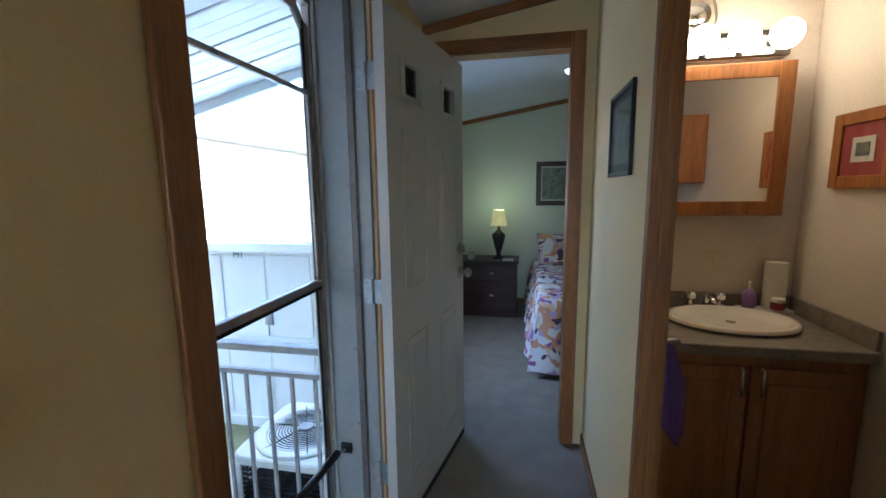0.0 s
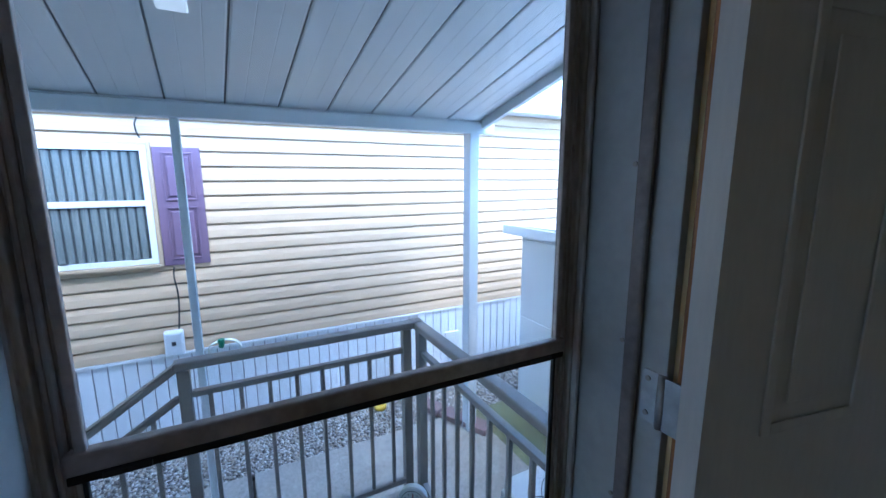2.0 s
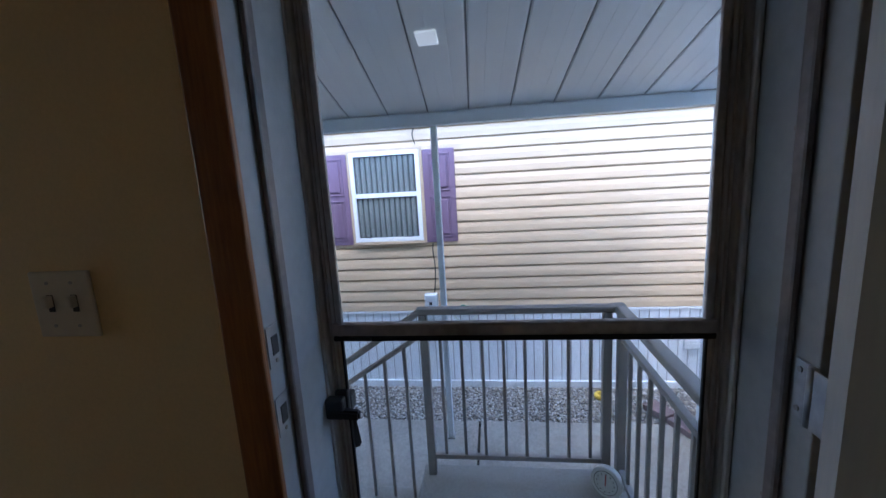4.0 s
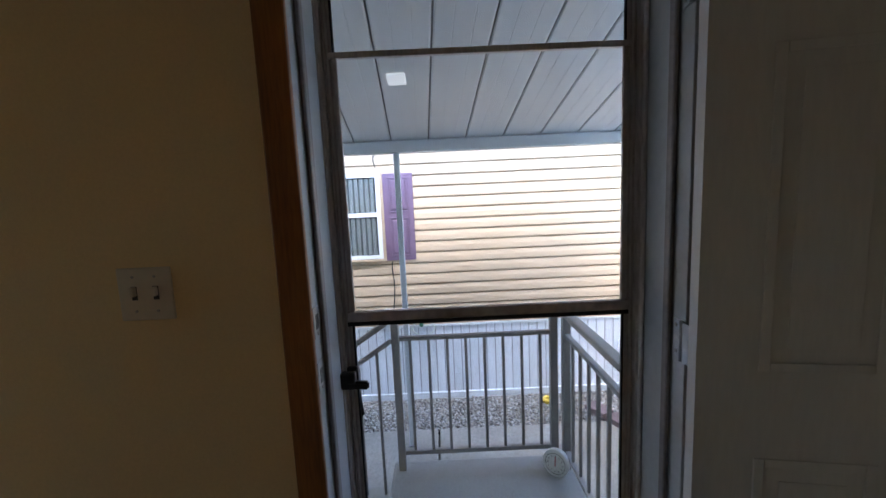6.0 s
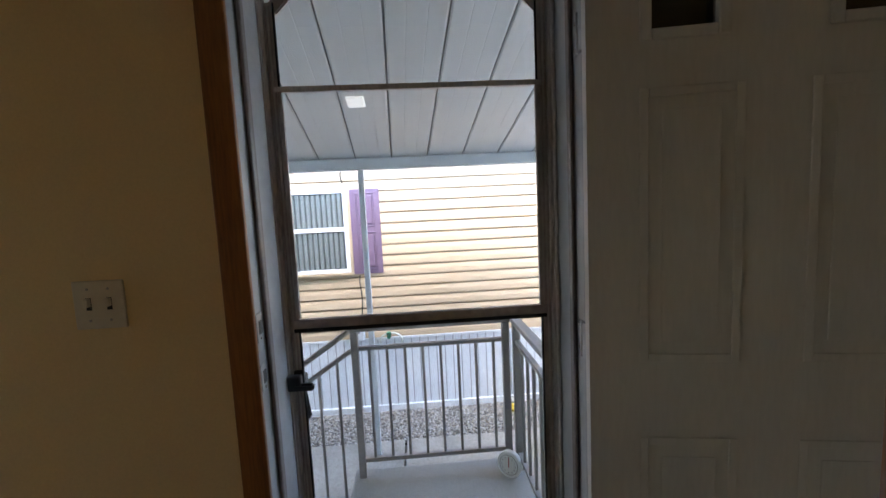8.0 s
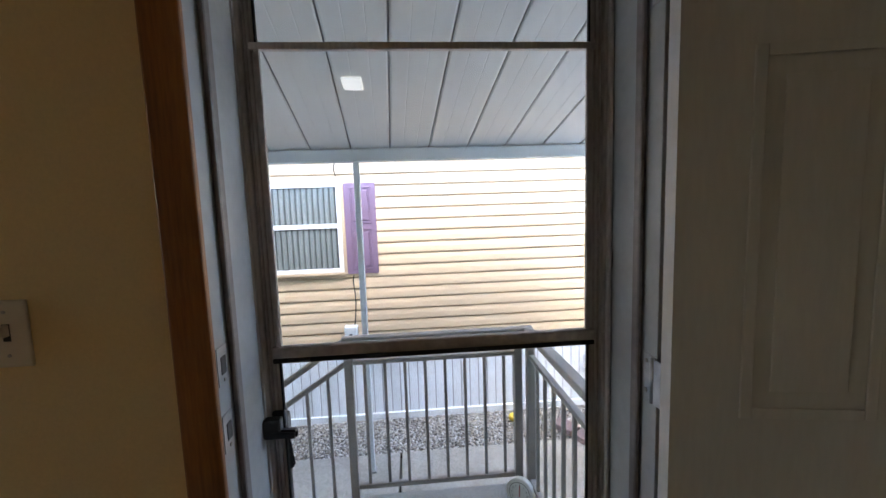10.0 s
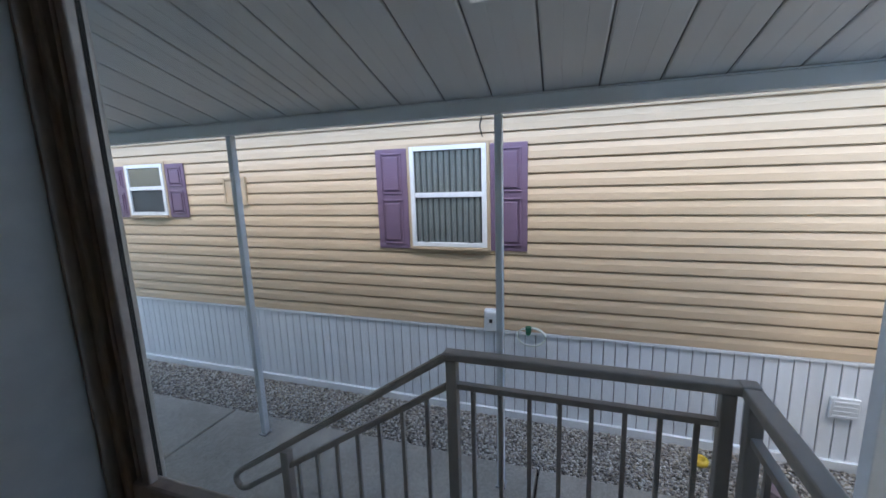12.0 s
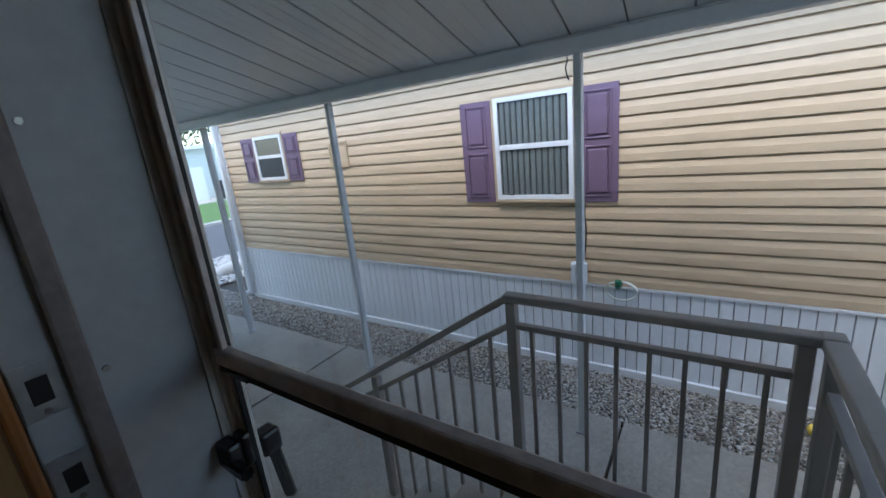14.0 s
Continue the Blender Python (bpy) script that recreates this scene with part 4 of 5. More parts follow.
def stones(name, label, m, x0, x1, y0, y1, n, z, size):
    """Loose stones as one heap of small uneven lumps."""
    rng = random.Random(len(name))
    base = bmesh.new()
    bmesh.ops.create_icosphere(base, subdivisions=1, radius=1)
    bv = [v.co.copy() for v in base.verts]
    bf = [[v.index for v in f.verts] for f in base.faces]
    base.free()
    verts, faces = [], []
    for _ in range(n):
        s = rng.uniform(*size)
        mm = Matrix.LocRotScale((rng.uniform(x0, x1), rng.uniform(y0, y1), z + rng.uniform(-0.3, 0.5) * s), Euler((rng.uniform(-0.4, 0.4), rng.uniform(-0.4, 0.4), rng.uniform(0, 6.3))), (s * rng.uniform(0.8, 1.5), s * rng.uniform(0.7, 1.1), s * rng.uniform(0.45, 0.75)))
        o = len(verts)
        verts += [mm @ (v * rng.uniform(0.85, 1.15)) for v in bv]
        faces += [[o + i for i in f] for f in bf]
    me = bpy.data.meshes.new(name)
    me.from_pydata(verts, [], faces)
    me.materials.append(m)
    me.shade_smooth()
    return tagged(new(name, me), label, "gravel", kind="stuff")


stones("gravel_strip", "brown and grey river gravel along the neighbour's wall", STONES, XN + 0.03, XG, -1.0, 5.4, 30000, G - 0.022, (0.007, 0.0145))
stones("gravel_strip_far", "brown and grey river gravel further along", STONES, XN + 0.03, XG, -4.4, -1.0, 9000, G - 0.022, (0.009, 0.017))
stones("gravel_strip_north", "brown and grey river gravel by the shed", STONES, XN + 0.03, XG, 5.4, 7.5, 1500, G - 0.02, (0.016, 0.03))
stones("white_gravel", "white marble gravel by the road", WSTONES, -5.6, -3.0, -6.6, -4.4, 2600, G - 0.02, (0.02, 0.045))


# ---------------------------------------------------------------- neighbour's home
def neighbour():
    nb = empty("neighbour_house", "tan vinyl-sided mobile home with plum shutters", "house")
    Y0, Y1, Z0, P = -3.1, 9.0, 0.055, 0.1145
    part("wall", box(XN - 4.2, XN - 0.014, Y0 + 0.01, Y1, G - 0.1, 2.118), TAN_TRIM, nb)
    part("roof", prism([(XN + 0.22, 2.12), (XN + 0.22, 2.25), (XN - 2.1, 2.8), (XN - 4.5, 2.25), (XN - 4.5, 2.12)], "y", Y0 - 0.2, Y1), TRIMW, nb)
    course = prism([(XN - 0.013, 0.0), (XN + 0.006, 0.0), (XN + 0.010, 0.003), (XN + 0.0085, 0.058), (XN + 0.005, 0.070), (XN - 0.001, P - 0.015), (XN - 0.012, P - 0.011), (XN - 0.013, P - 0.002)], "y", Y0, Y1)
    first = part("siding_course", course, SIDING, nb)
    for k in range(1, 18):
        c = first.copy()
        scene.collection.objects.link(c)
        c.location.z = k * P
        c.parent = nb
    first.location.z = 0
    for o in [o for o in nb.children if o.name.startswith("siding_course")]:
        o.location.z += Z0
    part("starter_trim", box(XN - 0.012, XN + 0.012, Y0, Y1, Z0 - 0.028, Z0 - 0.002, 0.003), TRIMW, nb, "white trim strip above the skirting")
    part("skirt_backing", box(XN - 0.0135, XN - 0.010, Y0, Y1, G, Z0 - 0.03), SKIRT_D, nb)
    w = 0.0925
    sk = bmesh.new()
    box(XN - 0.010, XN + 0.000, 0.0045, w - 0.0045, G + 0.05, Z0 - 0.03, 0.002, sk)
    s0 = part("skirting_panel", sk, SKIRT, nb)
    for k in range(int((Y1 - Y0) / w)):
        c = s0 if k == 0 else s0.copy()
        if k:
            scene.collection.objects.link(c)
            c.parent = nb
        c.location.y = Y0 + k * w
    part("ground_trim", box(XN - 0.009, XN + 0.025, Y0, Y1, G - 0.03, G + 0.048, 0.005), TRIMW, nb, "white bottom rail of the skirting")
    part("corner_post", box(XN - 0.06, XN + 0.02, Y0 - 0.03, Y0 + 0.05, G, 2.118, 0.006), TRIMW, nb, "white corner trim")
    part("downspout", box(XN + 0.022, XN + 0.09, Y0 - 0.05, Y0 + 0.03, G + 0.05, 2.118, 0.012), TRIMW, nb, "white square downspout")
    part("spout_foot", beam((XN + 0.056, Y0 - 0.01, G + 0.09), (XN + 0.16, Y0 - 0.12, G + 0.04), 0.06, 0.05), TRIMW, nb)
    return nb


neighbour()


def house_window(y0, y1, z0, z1, sw, label):
    """A white double-hung window with its pair of plum shutters."""
    w = empty("window_1" if sw > 0.3 else "window_2", label, "window", (0, 0, 0), "neighbour windows", "structure")
    part("surround", ring_frame(y0 - 0.028, y1 + 0.028, z0 - 0.028, z1 + 0.028, 0.026, XN + 0.013, XN + 0.026), TAN_TRIM, w)
    part("window_frame", ring_frame(y0, y1, z0, z1, 0.040, XN + 0.013, XN + 0.034), TRIMW, w)
    zm = (z0 + z1) / 2 + 0.02
    part("meeting_rail", box(XN + 0.013, XN + 0.032, y0 + 0.041, y1 - 0.041, zm - 0.022, zm + 0.022, 0.003), TRIMW, w)
    # Thin dark sheet stands for the shade behind the panes; no interior is modelled.
    part("room_shade_sheet", box(XN + 0.0122, XN + 0.0135, y0 + 0.035, y1 - 0.035, z0 + 0.035, z1 - 0.035), DARKROOM, w)
    n = int((y1 - y0 - 0.08) / 0.052)
    for k in range(n):
        if sw <= 0.3:
            break
        yy = y0 + 0.05 + (k + 0.5) * (y1 - y0 - 0.1) / n
        part("blind_slat", prism([(XN + 0.014, yy - 0.022), (XN + 0.0225, yy + 0.004), (XN + 0.016, yy + 0.015), (XN + 0.0145, yy + 0.015), (XN + 0.019, yy + 0.002)], "z", z0 + 0.042, z1 - 0.042), BLIND, w)
    for a, b in ((z0 + 0.04, zm - 0.02), (zm + 0.02, z1 - 0.04)):
        part("pane", box(XN + 0.024, XN + 0.026, y0 + 0.036, y1 - 0.036, a, b), GLASS, w).visible_shadow = False
    part("sill", box(XN + 0.027, XN + 0.05, y0 - 0.01, y1 + 0.01, z0 - 0.028, z0 - 0.004, 0.004), TAN_TRIM, w)
    for yy in (y0 + 0.14, y1 - 0.14):
        part("sash_lock", box(XN + 0.031, XN + 0.037, yy - 0.02, yy + 0.02, z0 + 0.038, z0 + 0.05, 0.002), INK, w)
    for a, b in ((y0 - 0.035 - sw, y0 - 0.033), (y1 + 0.033, y1 + 0.035 + sw)):
        s = empty("shutter", "plum vinyl window shutter with two raised panels", "shutter", (0, 0, 0), "neighbour shutters")
        part("board", box(XN + 0.013, XN + 0.022, a, b, z0 - 0.026, z1 - 0.006, 0.004), PURPLE, s)
        f = 0.05 if sw > 0.3 else 0.042
        for p0, p1 in ((z0 + 0.02, zm - 0.035), (zm + 0.015, z1 - 0.045)):
            part("panel_rim", ring_frame(a + f, b - f, p0, p1, 0.014, XN + 0.021, XN + 0.033, 0.004), PURPLE, s)
            part("raised_panel", box(XN + 0.020, XN + 0.036, a + f + 0.030, b - f - 0.030, p0 + 0.030, p1 - 0.030, 0.010), PURPLE, s)


house_window(1.428, 2.126, 0.80, 1.688, 0.31, "white double-hung window with grey vertical blinds")
house_window(-2.24, -1.63, 1.085, 1.67, 0.285, "small white double-hung window")
mb = empty("meter_panel", "tan framed panel on the siding", "panel")
part("frame", ring_frame(-0.77, -0.46, 1.19, 1.49, 0.03, XN + 0.005, XN + 0.03), TAN_TRIM, mb)
part("cover", box(XN + 0.006, XN + 0.016, -0.74, -0.49, 1.22, 1.46), SIDING, mb)
ub = empty("utility_box", "grey plastic utility box on the siding", "utility box")
part("case", box(XN + 0.006, XN + 0.085, 2.10, 2.23, 0.05, 0.25, 0.012), POSTM, ub)
part("lid", box(XN + 0.086, XN + 0.094, 2.11, 2.22, 0.06, 0.24, 0.004), POSTM, ub)
part("badge", box(XN + 0.0945, XN + 0.096, 2.15, 2.18, 0.14, 0.175), INK, ub)
tube("utility_cable", ((XN + 0.02, 2.20, 0.245), (XN + 0.03, 2.235, 0.5), (XN + 0.025, 2.20, 0.72), (XN + 0.02, 2.22, 0.76)), 0.006, WIRE)
tube("drop_cable", ((XN + 0.03, 2.10, 1.74), (XN + 0.06, 2.07, 1.83), (XN + 0.05, 2.12, 1.9), (XN + 0.12, 2.0, 2.11)), 0.006, WIRE)
for o in bpy.data.objects:
    if o.name in ("utility_cable", "drop_cable"):
        tagged(o, "thin black cable clipped to the tan siding", "cable")
hb = empty("hose_bib", "green garden valve with a pale coiled hose", "tap")
part("valve", rod((XN + 0.006, 2.49, 0.08), (XN + 0.10, 2.49, 0.08), 0.022, 12), GREEN, hb)
part("valve_handle", rod((XN + 0.08, 2.49, 0.10), (XN + 0.08, 2.49, 0.13), 0.026, 12), GREEN, hb)
tube("hose_loop", [(XN + 0.05 + 0.01 * math.sin(i), 2.51 + 0.125 * math.cos(i * 0.62), 0.03 + 0.085 * math.sin(i * 0.62)) for i in range(15)], 0.008, HOSE, hb)
vt = empty("skirt_vent", "white square vent cover on the skirting", "vent")
part("cover", box(XN + 0.002, XN + 0.03, 4.62, 4.79, -0.38, -0.22, 0.006), TRIMW, vt)
for k in range(4):
    part("slat", box(XN + 0.0305, XN + 0.037, 4.635, 4.775, -0.365 + k * 0.035, -0.35 + k * 0.035), TRIMW, vt)


# ---------------------------------------------------------------- carport
def roof_z(x):
    return 1.888 + 0.27 * (x + 2.72)


def skew(x):
    return 0.052 * (x + 2.72)      # the pans run slightly askew to the house


def carport():
    r = empty("carport_roof", "white metal patio cover of long pans", "patio cover", (0, 0, 0), kind="structure")
    xa, xb, P = -2.79, XWO - 0.035, 0.300
    t = 0.028
    bm = bmesh.new()
    prof = [(0.0055, 0.004), (0.014, 0.0), (0.098, 0.0), (0.101, 0.0016), (0.104, 0.0), (0.198, 0.0), (0.201, 0.0016), (0.204, 0.0), (P - 0.014, 0.0), (P - 0.0055, 0.004), (P - 0.0055, t), (0.0055, t)]
    p0 = [bm.verts.new((xa, u + skew(xa), roof_z(xa) + v)) for u, v in prof]
    p1 = [bm.verts.new((xb, u + skew(xb), roof_z(xb) + v)) for u, v in prof]
    bm.faces.new(p0)
    bm.faces.new(p1[::-1])
    for i in range(len(prof)):
        bm.faces.new((p0[i], p1[i], p1[(i + 1) % len(prof)], p0[(i + 1) % len(prof)]))
    first = part("roof_pan", bm, ROOFP, r)
    y = 2.375 - 28 * P
    k = 0
    while y < 4.4:
        c = first if k == 0 else first.copy()
        if k:
            scene.collection.objects.link(c)
            c.parent = r
        c.location.y = y
        y += P
        k += 1
    y0 = 2.375 - 28 * P
    bm = prism([(xa, roof_z(xa) + 0.012), (xb, roof_z(xb) + 0.012), (xb, roof_z(xb) + 0.035), (xa, roof_z(xa) + 0.035)], "y", y0, y)
    for v in bm.verts:
        v.co.y += skew(v.co.x)
    part("seam_backing", bm, SEAM, r)
    for yy in (y + 0.02, y0 - 0.02):
        fb = prism([(xa, roof_z(xa) - 0.06), (xb, roof_z(xb) - 0.06), (xb, roof_z(xb) + 0.07), (xa, roof_z(xa) + 0.07)], "y", yy - 0.018, yy + 0.018)
        for v in fb.verts:
            v.co.y += skew(v.co.x)
        part("end_fascia", fb, POSTM, r)
    b = empty("carport_beam", "white metal eave beam and gutter", "beam", (0, 0, 0), kind="structure")
    part("beam", box(-2.80, -2.72, y0, 4.60, 1.788, 1.874, 0.006), POSTM, b)
    part("gutter_lip", box(-2.86, -2.802, y0, 4.60, 1.80, 1.90, 0.01), POSTM, b)
    part("shadow_gap", box(-2.724, -2.714, y0, 4.58, 1.8745, 1.882), POSTM, b)
    for yy, w in ((4.40, 0.085), (2.405, 0.046), (0.295, 0.046), (-1.80, 0.052), (-3.9, 0.052)):
        p = empty("carport_post", "slim pale painted metal carport post", "post", (0, 0, 0), "carport posts")
        part("shaft", box(-2.80, -2.80 + w * 1.2, yy - w / 2, yy + w / 2, G, 1.7875, 0.006), POSTM, p)
        part("foot_bracket", box(-2.815, -2.785 + w * 1.2, yy - w / 2 - 0.012, yy + w / 2 + 0.012, G, G + 0.012, 0.002), STEEL, p)
    # porch lamp on the cover
    L = empty("porch_light", "small lit square light under the patio cover", "ceiling light")
    x, y = -1.86, 2.52
    lamp = part("lens", box(-0.06, 0.06, -0.055, 0.055, -0.016, -0.002, 0.008), LEDP, L, "lit milky lens")
    L.matrix_world = Matrix.Translation((x, y, roof_z(x) - 0.002)) @ pose(0, 0, 0, 0, -math.degrees(math.atan(0.27)), 0)


carport()


# ---------------------------------------------------------------- landing, steps and railing
LX0, LX1, LY0, LY1, LZ = -1.66, XWO - 0.035, 2.40, 3.43, -0.155
ld = empty("entry_landing", "pale concrete landing with steps outside the door", "steps", kind="structure")
part("platform", box(LX0, LX1, LY0, LY1, G, LZ, 0.012), LAND, ld)
for k in range(3):
    z = LZ - (k + 1) * (LZ - G) / 4
    part("step", box(LX0, LX1, LY0 - 0.28 * (k + 1), LY0 - 0.28 * k - 0.001, G, z, 0.01), LAND, ld)
tagged(mesh_ob("door_mat", box(-1.20, -0.62, 2.50, 3.30, LZ + 0.0005, LZ + 0.008, 0.003), LAND), "pale worn mat on the landing", "mat")


def railing():
    r = empty("porch_railing", "taupe painted porch railing with slim balusters", "railing")
    X, ZT = -1.585, 0.765
    ya, yb = 2.455, 3.345
    slope = 0.66
    yl = 1.33

    def sl(y, top=ZT):
        return top - (ya - y) * slope

    w = 0.042
    part("post", box(X - w / 2, X + w / 2, ya - w / 2, ya + w / 2, LZ, ZT - 0.022, 0.004), RAILM, r)
    part("post", box(X - w / 2, X + w / 2, yb - w / 2, yb + w / 2, LZ, ZT - 0.022, 0.004), RAILM, r)
    part("post", box(X + 0.035, X + 0.035 + w, yb + 0.032, yb + 0.032 + w, LZ, ZT - 0.022, 0.004), RAILM, r)
    part("top_rail", box(X - 0.027, X + 0.027, ya - 0.03, yb + 0.07, ZT - 0.021, ZT + 0.012, 0.007), RAILM, r)
    part("mid_rail", box(X - 0.014, X + 0.014, ya + w / 2, yb - w / 2, 0.628, 0.652, 0.003), RAILM, r)
    part("bottom_rail", box(X - 0.014, X + 0.014, ya + w / 2, yb - w / 2, -0.06, -0.035, 0.003), RAILM, r)
    for k in range(8):
        y = 2.535 + 0.105 * k
        part("baluster", box(X - 0.008, X + 0.008, y - 0.008, y + 0.008, -0.036, 0.629, 0.002), RAILM, r)
    # side towards the wall
    Y = yb + 0.053
    xe = LX1 - 0.01
    part("top_rail", box(X + 0.029, xe, Y - 0.027, Y + 0.027, ZT - 0.0205, ZT + 0.0125, 0.007), RAILM, r)
    part("corner_cap", box(X - 0.0285, X + 0.0285, Y - 0.0285, Y + 0.0285, ZT - 0.023, ZT + 0.0145, 0.007), RAILM, r)
    part("mid_rail", box(X + 0.081, xe, Y - 0.014, Y + 0.014, 0.628, 0.652, 0.003), RAILM, r)
    part("bottom_rail", box(X + 0.081, xe, Y - 0.014, Y + 0.014, -0.06, -0.035, 0.003), RAILM, r)
    n = 8
    for k in range(n):
        x = X + 0.06 + (k + 1) * (xe - X - 0.06) / (n + 1)
        part("baluster", box(x - 0.008, x + 0.008, Y - 0.008, Y + 0.008, -0.036, 0.629, 0.002), RAILM, r)
    # down the steps
    part("stair_rail", beam((X, ya - 0.02, ZT - 0.010), (X, yl + 0.04, sl(yl + 0.04) - 0.004), 0.046, 0.028, None, 0.007), RAILM, r)
    part("stair_mid_rail", beam((X, ya - w / 2, 0.632), (X, yl + 0.05, sl(yl + 0.05) - 0.115), 0.028, 0.024, None, 0.004), RAILM, r)
    cv = [(X, yl + 0.06, sl(yl + 0.06) - 0.002), (X, yl - 0.03, sl(yl - 0.03) - 0.003), (X, yl - 0.05, sl(yl) - 0.075), (X, yl + 0.0, sl(yl) - 0.125), (X, yl + 0.07, sl(yl + 0.07) - 0.115)]
    tube("rail_loop", cv, 0.015, RAILM, r)
    yp = 1.62
    part("post", box(X - w / 2, X + w / 2, yp - w / 2, yp + w / 2, G, sl(yp) - 0.03, 0.004), RAILM, r)
    y = ya - 0.11
    while y > yp + 0.04:
        zb = LZ - math.ceil((LY0 - y) / 0.28 + 0.001) * (LZ - G) / 4 if y < LY0 else LZ
        part("baluster", box(X - 0.008, X + 0.008, y - 0.008, y + 0.008, max(zb, G), sl(y) - 0.125, 0.002), RAILM, r)
        y -= 0.11


railing()

def ring_box(x0, x1, y0, y1, z0, z1):
    bm = box(x0, x1, y0, y0 + 0.008, z0, z1)
    box(x0, x1, y1 - 0.008, y1, z0, z1, 0, bm)
    box(x0, x0 + 0.008, y0 + 0.008, y1 - 0.008, z0, z1, 0, bm)
    box(x1 - 0.008, x1, y0 + 0.008, y1 - 0.008, z0, z1, 0, bm)
    return bm


def tor(bm, at, r, t, seg=36, k=5):
    rings = [[bm.verts.new((at[0] + (r + t * math.cos(2 * math.pi * j / k)) * math.cos(2 * math.pi * i / seg), at[1] + (r + t * math.cos(2 * math.pi * j / k)) * math.sin(2 * math.pi * i / seg), at[2] + t * math.sin(2 * math.pi * j / k))) for j in range(k)] for i in range(seg)]
    for i in range(seg):
        for j in range(k):
            bm.faces.new((rings[i][j], rings[(i + 1) % seg][j], rings[(i + 1) % seg][(j + 1) % k], rings[i][(j + 1) % k]))


# things on the landing and the patio
th = empty("dial_thermometer", "round pale dial thermometer standing on the landing", "thermometer")
part("case", rod((0, 0, 0.075), (-0.03, 0, 0.075), 0.075, 32), DIAL, th)
part("rim", rod((0.004, 0, 0.075), (-0.032, 0, 0.075), 0.071, 32), DIAL, th)
RING = bmesh.new()
tor(RING, (0, 0, 0), 0.057, 0.0015)
part("dial_ring", RING, INK, th).matrix_local = pose(0.0045, 0, 0.075, 0, 90, 0)
part("pointer", box(0.0045, 0.006, -0.003, 0.003, 0.06, 0.118), MATRED, th)
for k in range(12):
    a = 2 * math.pi * k / 12
    c = Vector((0.005, 0.043 * math.sin(a), 0.075 + 0.043 * math.cos(a)))
    part("mark", rod(c, c + Vector((0.001, 0, 0)), 0.0035, 6), INK, th)
th.matrix_world = pose(-1.46, 3.312, LZ, 0, -6, -38)

yo = empty("yellow_lid", "yellow plastic ring lying in the gravel", "lid")
part("ring", lathe(((0.055, 0), (0.06, 0.03), (0.045, 0.045), (0.03, 0.03), (0.03, 0.0)), (-3.415, 3.79, G), 18), YELLOW, yo, "", True)
for (x, y, a, z) in ((-3.16, 4.23, 30, 0.0), (-2.93, 4.345, 25, 0.0), (-2.70, 4.46, 27, 0.0)):
    b = tagged(mesh_ob("paver_block", box(-0.115, 0.115, -0.075, 0.075, 0, 0.055, 0.008), BRICK), "weathered reddish concrete paver on the patio", "paver", "pavers by the post")
    b.matrix_world = pose(x, y, G + z, 0, 0, a)


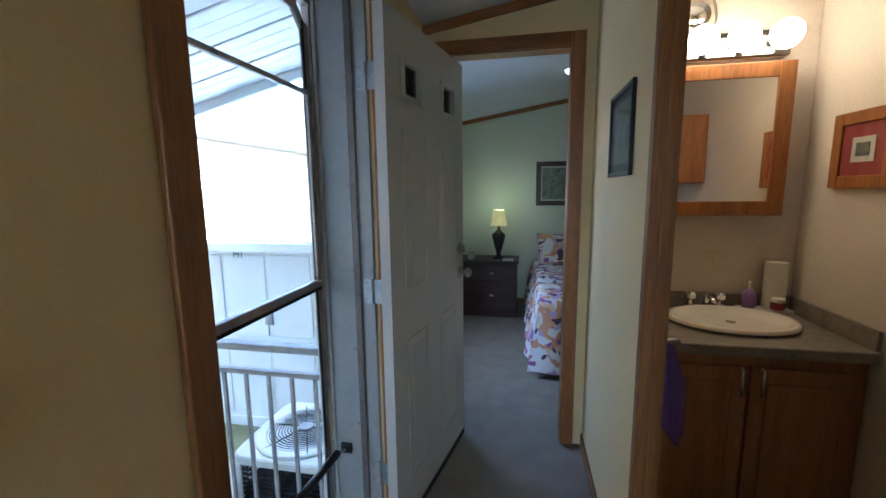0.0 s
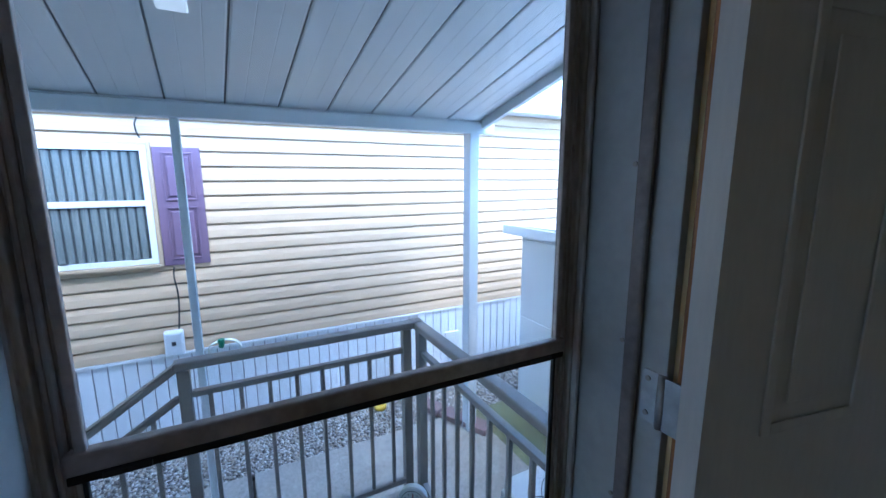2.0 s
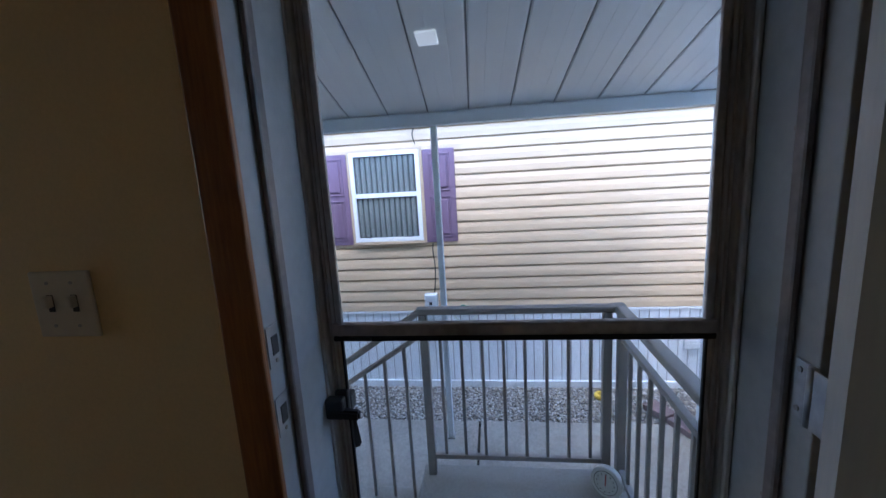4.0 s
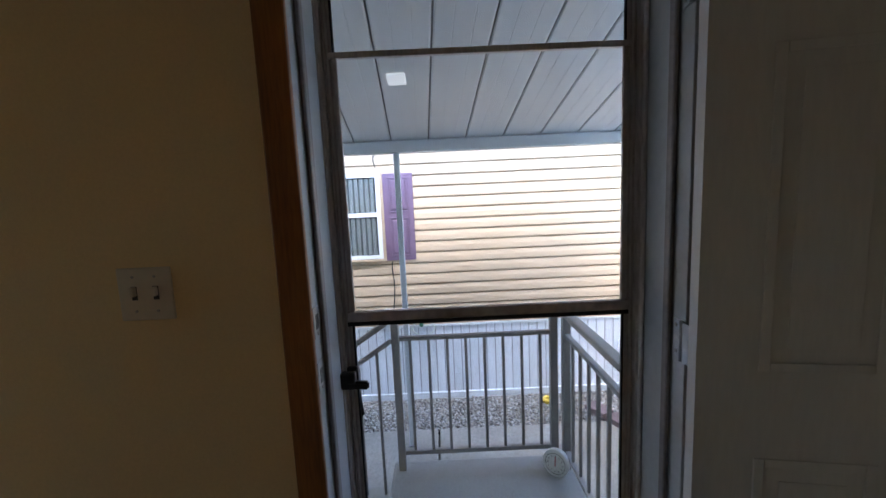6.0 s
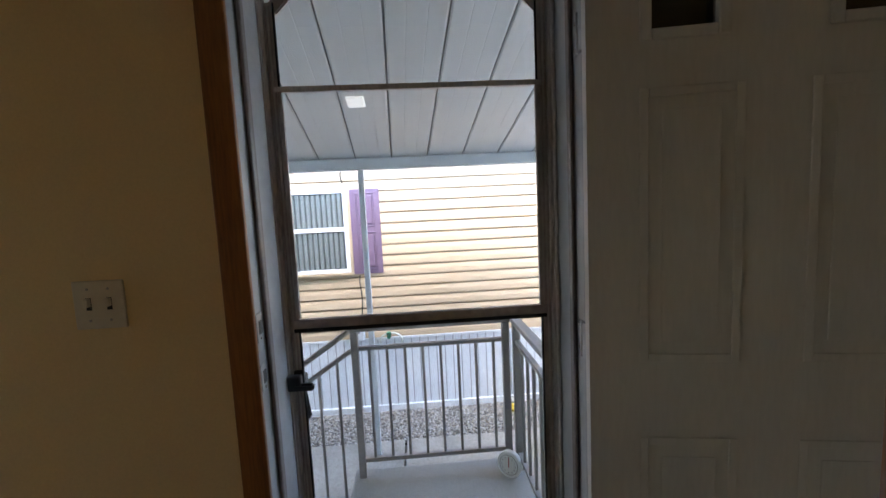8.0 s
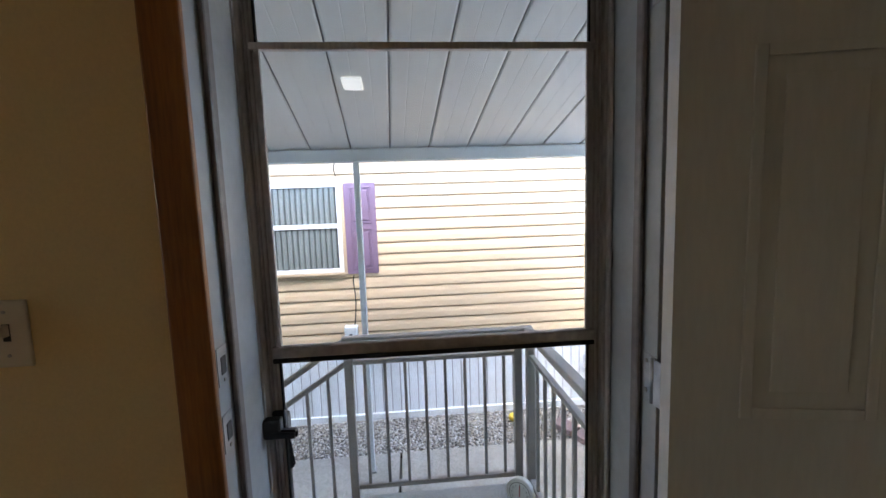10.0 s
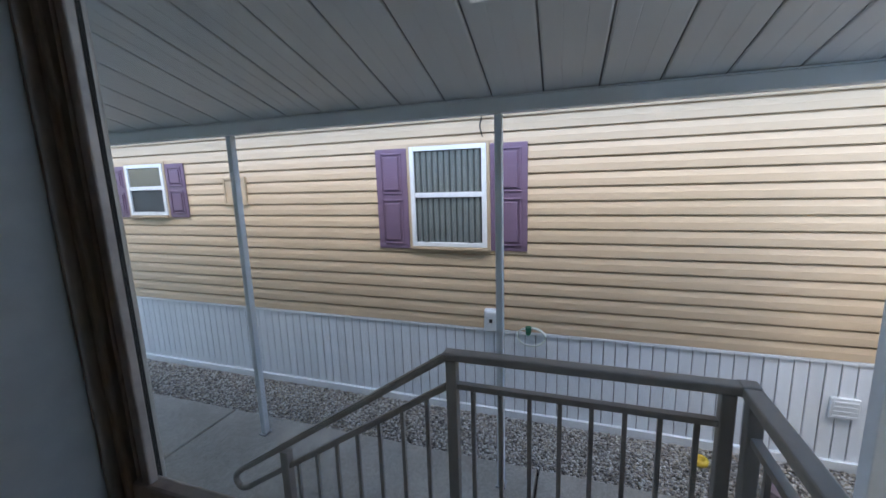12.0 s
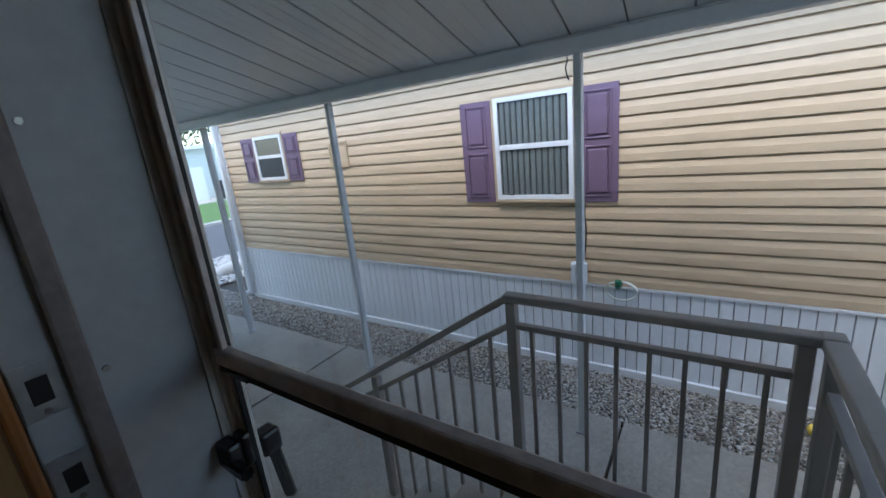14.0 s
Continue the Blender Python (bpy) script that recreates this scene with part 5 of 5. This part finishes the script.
def air_conditioner():
    a = empty("air_conditioner", "pale square outdoor air conditioner with round fan grille", "air conditioner")
    x0, x1, y0, y1, z1 = -1.42, -0.78, 3.79, 4.43, -0.10
    part("pad", box(x0 - 0.05, x1 + 0.05, y0 - 0.05, y1 + 0.05, G, G + 0.05, 0.01), CONC, a)
    part("coil", box(x0 + 0.03, x1 - 0.03, y0 + 0.03, y1 - 0.03, G + 0.0505, z1 - 0.24), ACD, a)
    for x in (x0, x1 - 0.06):
        for y in (y0, y1 - 0.06):
            part("corner", box(x, x + 0.06, y, y + 0.06, G + 0.051, z1 - 0.0605, 0.012), ACM, a)
    n = 16
    for k in range(n):
        z = G + 0.08 + k * (z1 - 0.06 - G - 0.1) / n
        part("louvre", ring_box(x0 + 0.012, x1 - 0.012, y0 + 0.012, y1 - 0.012, z, z + 0.012), ACD, a)
    cx, cy, hw = (x0 + x1) / 2, (y0 + y1) / 2, (x1 - x0) / 2 + 0.01
    top, k = bmesh.new(), 64
    rings = []
    for scale, z, square in ((1.0, -0.06, True), (1.0, -0.022, True), (0.97, -0.012, True), (0.295, -0.012, False)):
        ring = []
        for i in range(k):
            c, d = math.cos(2 * math.pi * i / k), math.sin(2 * math.pi * i / k)
            r = scale * hw / (abs(c) ** 9 + abs(d) ** 9) ** (1 / 9) if square else scale
            ring.append(top.verts.new((cx + r * c, cy + r * d, z1 + z)))
        rings.append(ring)
    for p, q in zip(rings, rings[1:]):
        for i in range(k):
            top.faces.new((p[i], p[(i + 1) % k], q[(i + 1) % k], q[i]))
    part("lid", top, ACM, a)
    well = bmesh.new()
    bmesh.ops.create_cone(well, cap_ends=False, segments=40, radius1=0.296, radius2=0.296, depth=0.22, matrix=Matrix.Translation((cx, cy, z1 - 0.123)))
    part("fan_well", well, ACD, a, "", True)
    part("fan_motor", rod((cx, cy, z1 - 0.20), (cx, cy, z1 - 0.06), 0.07, 24), ACM, a)
    for k in range(3):
        t = 2 * math.pi * k / 3 + 0.4
        blade = bmesh.new()
        vs = [blade.verts.new((cx + r * math.cos(t + w), cy + r * math.sin(t + w), z1 - 0.13 + h)) for r, w, h in ((0.07, -0.3, -0.02), (0.26, -0.25, -0.03), (0.27, 0.25, 0.03), (0.07, 0.3, 0.02))]
        blade.faces.new(vs)
        bmesh.ops.solidify(blade, geom=blade.faces[:], thickness=0.003)
        part("fan_blade", blade, STEEL, a)
    part("rim", lathe(((0.292, -0.014), (0.314, -0.014), (0.309, 0.004), (0.289, 0.004)), (cx, cy, z1), 40), ACM, a, "", True)
    for k in range(14):
        rr = 0.045 + k * 0.0182
        bm = bmesh.new()
        tor(bm, (cx, cy, z1 + 0.012 - 0.012 * (rr / 0.27) ** 2), rr, 0.003)
        part("grille_ring", bm, ACD, a)
    for k in range(6):
        t = math.pi * k / 3
        part("spoke", rod((cx, cy, z1 + 0.013), (cx + 0.29 * math.cos(t), cy + 0.29 * math.sin(t), z1 + 0.001), 0.004, 6), ACD, a)
    part("hub", rod((cx, cy, z1 + 0.004), (cx, cy, z1 + 0.018), 0.045, 20), STEEL, a)


air_conditioner()


def letters(body, size, m, where, parent):
    cu = bpy.data.curves.new("lettering", "FONT")
    cu.body, cu.size, cu.extrude = body, size, 0.001
    cu.materials.append(m)
    ob = new("lettering", cu)
    ob.parent = parent
    ob.matrix_local = where
    return ob


def shed():
    s = empty("garden_shed", "white vinyl garden shed with double doors", "shed")
    x0, x1, y0, y1, z1 = -2.93, -1.05, 5.08, 6.9, 0.94
    part("wall", box(x0, x1, y0, y1, G - 0.05, z1, 0.006), SHEDM, s)
    part("roof", prism([(x0 - 0.12, z1 - 0.01), (x1 + 0.12, z1 - 0.01), (x1 + 0.12, z1 + 0.07), ((x0 + x1) / 2, z1 + 0.10), (x0 - 0.12, z1 + 0.07)], "y", y0 - 0.12, y1 + 0.1), SHEDM, s)
    part("fascia", box(x0 - 0.125, x1 + 0.125, y0 - 0.135, y0 - 0.121, z1 - 0.015, z1 + 0.07, 0.004), SHEDM, s)
    n = 4
    for k in range(n):
        a = x0 + 0.05 + k * (x1 - x0 - 0.1) / n
        part("door_panel", box(a + 0.012, a + (x1 - x0 - 0.1) / n - 0.012, y0 - 0.014, y0 - 0.001, G + 0.12, z1 - 0.06, 0.006), SHEDM, s)
    part("cross_rail", box(x0 + 0.05, x1 - 0.05, y0 - 0.022, y0 - 0.0145, 0.08, 0.13, 0.003), SHEDM, s)
    part("latch", box(-2.02, -1.94, y0 - 0.04, y0 - 0.0145, 0.24, 0.36, 0.008), STEEL, s, "grey latch")
    part("base", box(x0 - 0.02, x1 + 0.02, y0 - 0.024, y0 - 0.001, G - 0.04, G + 0.08, 0.006), SHEDM, s)
    letters("M1", 0.085, INK, pose(-2.31, y0 - 0.016, 0.855, 90, 0, 0), s)


shed()


# ---------------------------------------------------------------- across the road
structure("road", box(-60, 60, -12.2, -6.7, G - 0.08, G - 0.04), ASPHALT, "grey asphalt road")
structure("kerb", box(-60, 60, -12.5, -12.2, G - 0.1, G + 0.05, 0.02), LAND, "pale concrete kerb")
structure("lawn", box(-60, 60, -20.5, -12.5, G - 0.1, G + 0.02), GRASS, "green mown lawn")
structure("far_pavement", box(-60, 60, -24.0, -20.5, G - 0.1, G + 0.03), LAND, "pale concrete drive")


def far_house():
    h = empty("far_house", "pale green-sided home across the road", "house")
    x0, x1, y0, y1 = -20.5, -12.2, -33, -24.0
    part("wall", box(x0, x1, y0, y1, G, 2.34), PALE, h)
    part("roof", prism([(x0 - 0.3, 2.33), (x1 + 0.3, 2.33), (x1 + 0.3, 2.45), ((x0 + x1) / 2, 2.75), (x0 - 0.3, 2.42)], "y", y0, y1 + 0.3), TRIMW, h)
    for k in range(14):
        part("siding_line", box(x0 - 0.01, x1 + 0.01, y1 + 0.001, y1 + 0.02, -0.5 + k * 0.2, -0.485 + k * 0.2), TRIMW, h)
    part("door", box(-15.3, -14.9, y1 + 0.021, y1 + 0.06, G + 0.05, 1.35), TRIMW, h)


far_house()
tagged(mesh_ob("fence_panel", box(-13.0, -12.1, -22.6, -22.5, G + 0.03, 1.25, 0.01), TRIMW), "white vinyl fence panel across the road", "fence")
tagged(mesh_ob("fence_panel", box(-15.9, -15.1, -22.8, -22.7, G + 0.03, 1.3, 0.01), TRIMW), "white vinyl fence panel across the road", "fence")
for x, m, lab, c in ((-13.5, BINM, "dark covered barbecue on the drive", "barbecue"), (-14.5, BLUE, "blue recycling bin on the drive", "bin")):
    b = empty("barbecue" if m is BINM else "recycling_bin", lab, c)
    part("body", box(x - 0.5, x + 0.3, -22.0, -21.4, G + 0.03, 0.1 if m is BINM else -0.1, 0.08), m, b)
    part("lid", box(x - 0.52, x + 0.32, -22.02, -21.38, 0.1 if m is BINM else -0.1, 0.35 if m is BINM else 0.0, 0.09), m, b)
tagged(mesh_ob("rock", ball((-4.35, -5.0, G + 0.05), 0.22, (1.5, 0.9, 0.7), 18), WSTONES, None, True), "large white rounded rock in the gravel", "rock")


def tree(x, y, h, seed):
    rng = random.Random(seed)
    t = empty("tree", "leafy green tree behind the far house", "tree", (0, 0, 0), "far trees")
    tk = rod((x, y, G), (x + 0.2, y, G + h * 0.6), 0.22, 10, 0.12)
    for k in range(6):
        a = k * 1.05
        rod((x + 0.15, y, G + h * (0.35 + 0.04 * k)), (x + 1.6 * math.cos(a), y + 1.6 * math.sin(a), G + h * (0.6 + 0.05 * k)), 0.08, 6, 0.03, tk)
    part("trunk", tk, BARK, t)
    verts, faces = [], []
    for _ in range(2600):
        d = Vector((rng.gauss(0, 1), rng.gauss(0, 1), rng.gauss(0, 0.8)))
        d = d.normalized() * (rng.random() ** 0.4) * (1 + 0.35 * noise.noise(d.normalized() * 2.2))
        c = Vector((x, y, G + h * 0.72)) + d * h * 0.34
        q = Euler((rng.uniform(0, 6), rng.uniform(0, 6), rng.uniform(0, 6))).to_matrix()
        s = rng.uniform(0.09, 0.2)
        o = len(verts)
        verts += [c + q @ Vector(v) * s for v in ((-1, 0, 0), (0, -0.5, 0.1), (1, 0, 0), (0, 0.5, 0.1))]
        faces.append((o, o + 1, o + 2, o + 3))
    me = bpy.data.meshes.new("crown")
    me.from_pydata(verts, [], faces)
    me.materials.append(LEAF)
    ob = new("crown", me)
    ob.parent = t


for x, y, h, s in ((-17, -33, 8.5, 3), (-22, -34, 9.5, 5), (-12, -36, 9, 7)):
    tree(x, y, h, s)
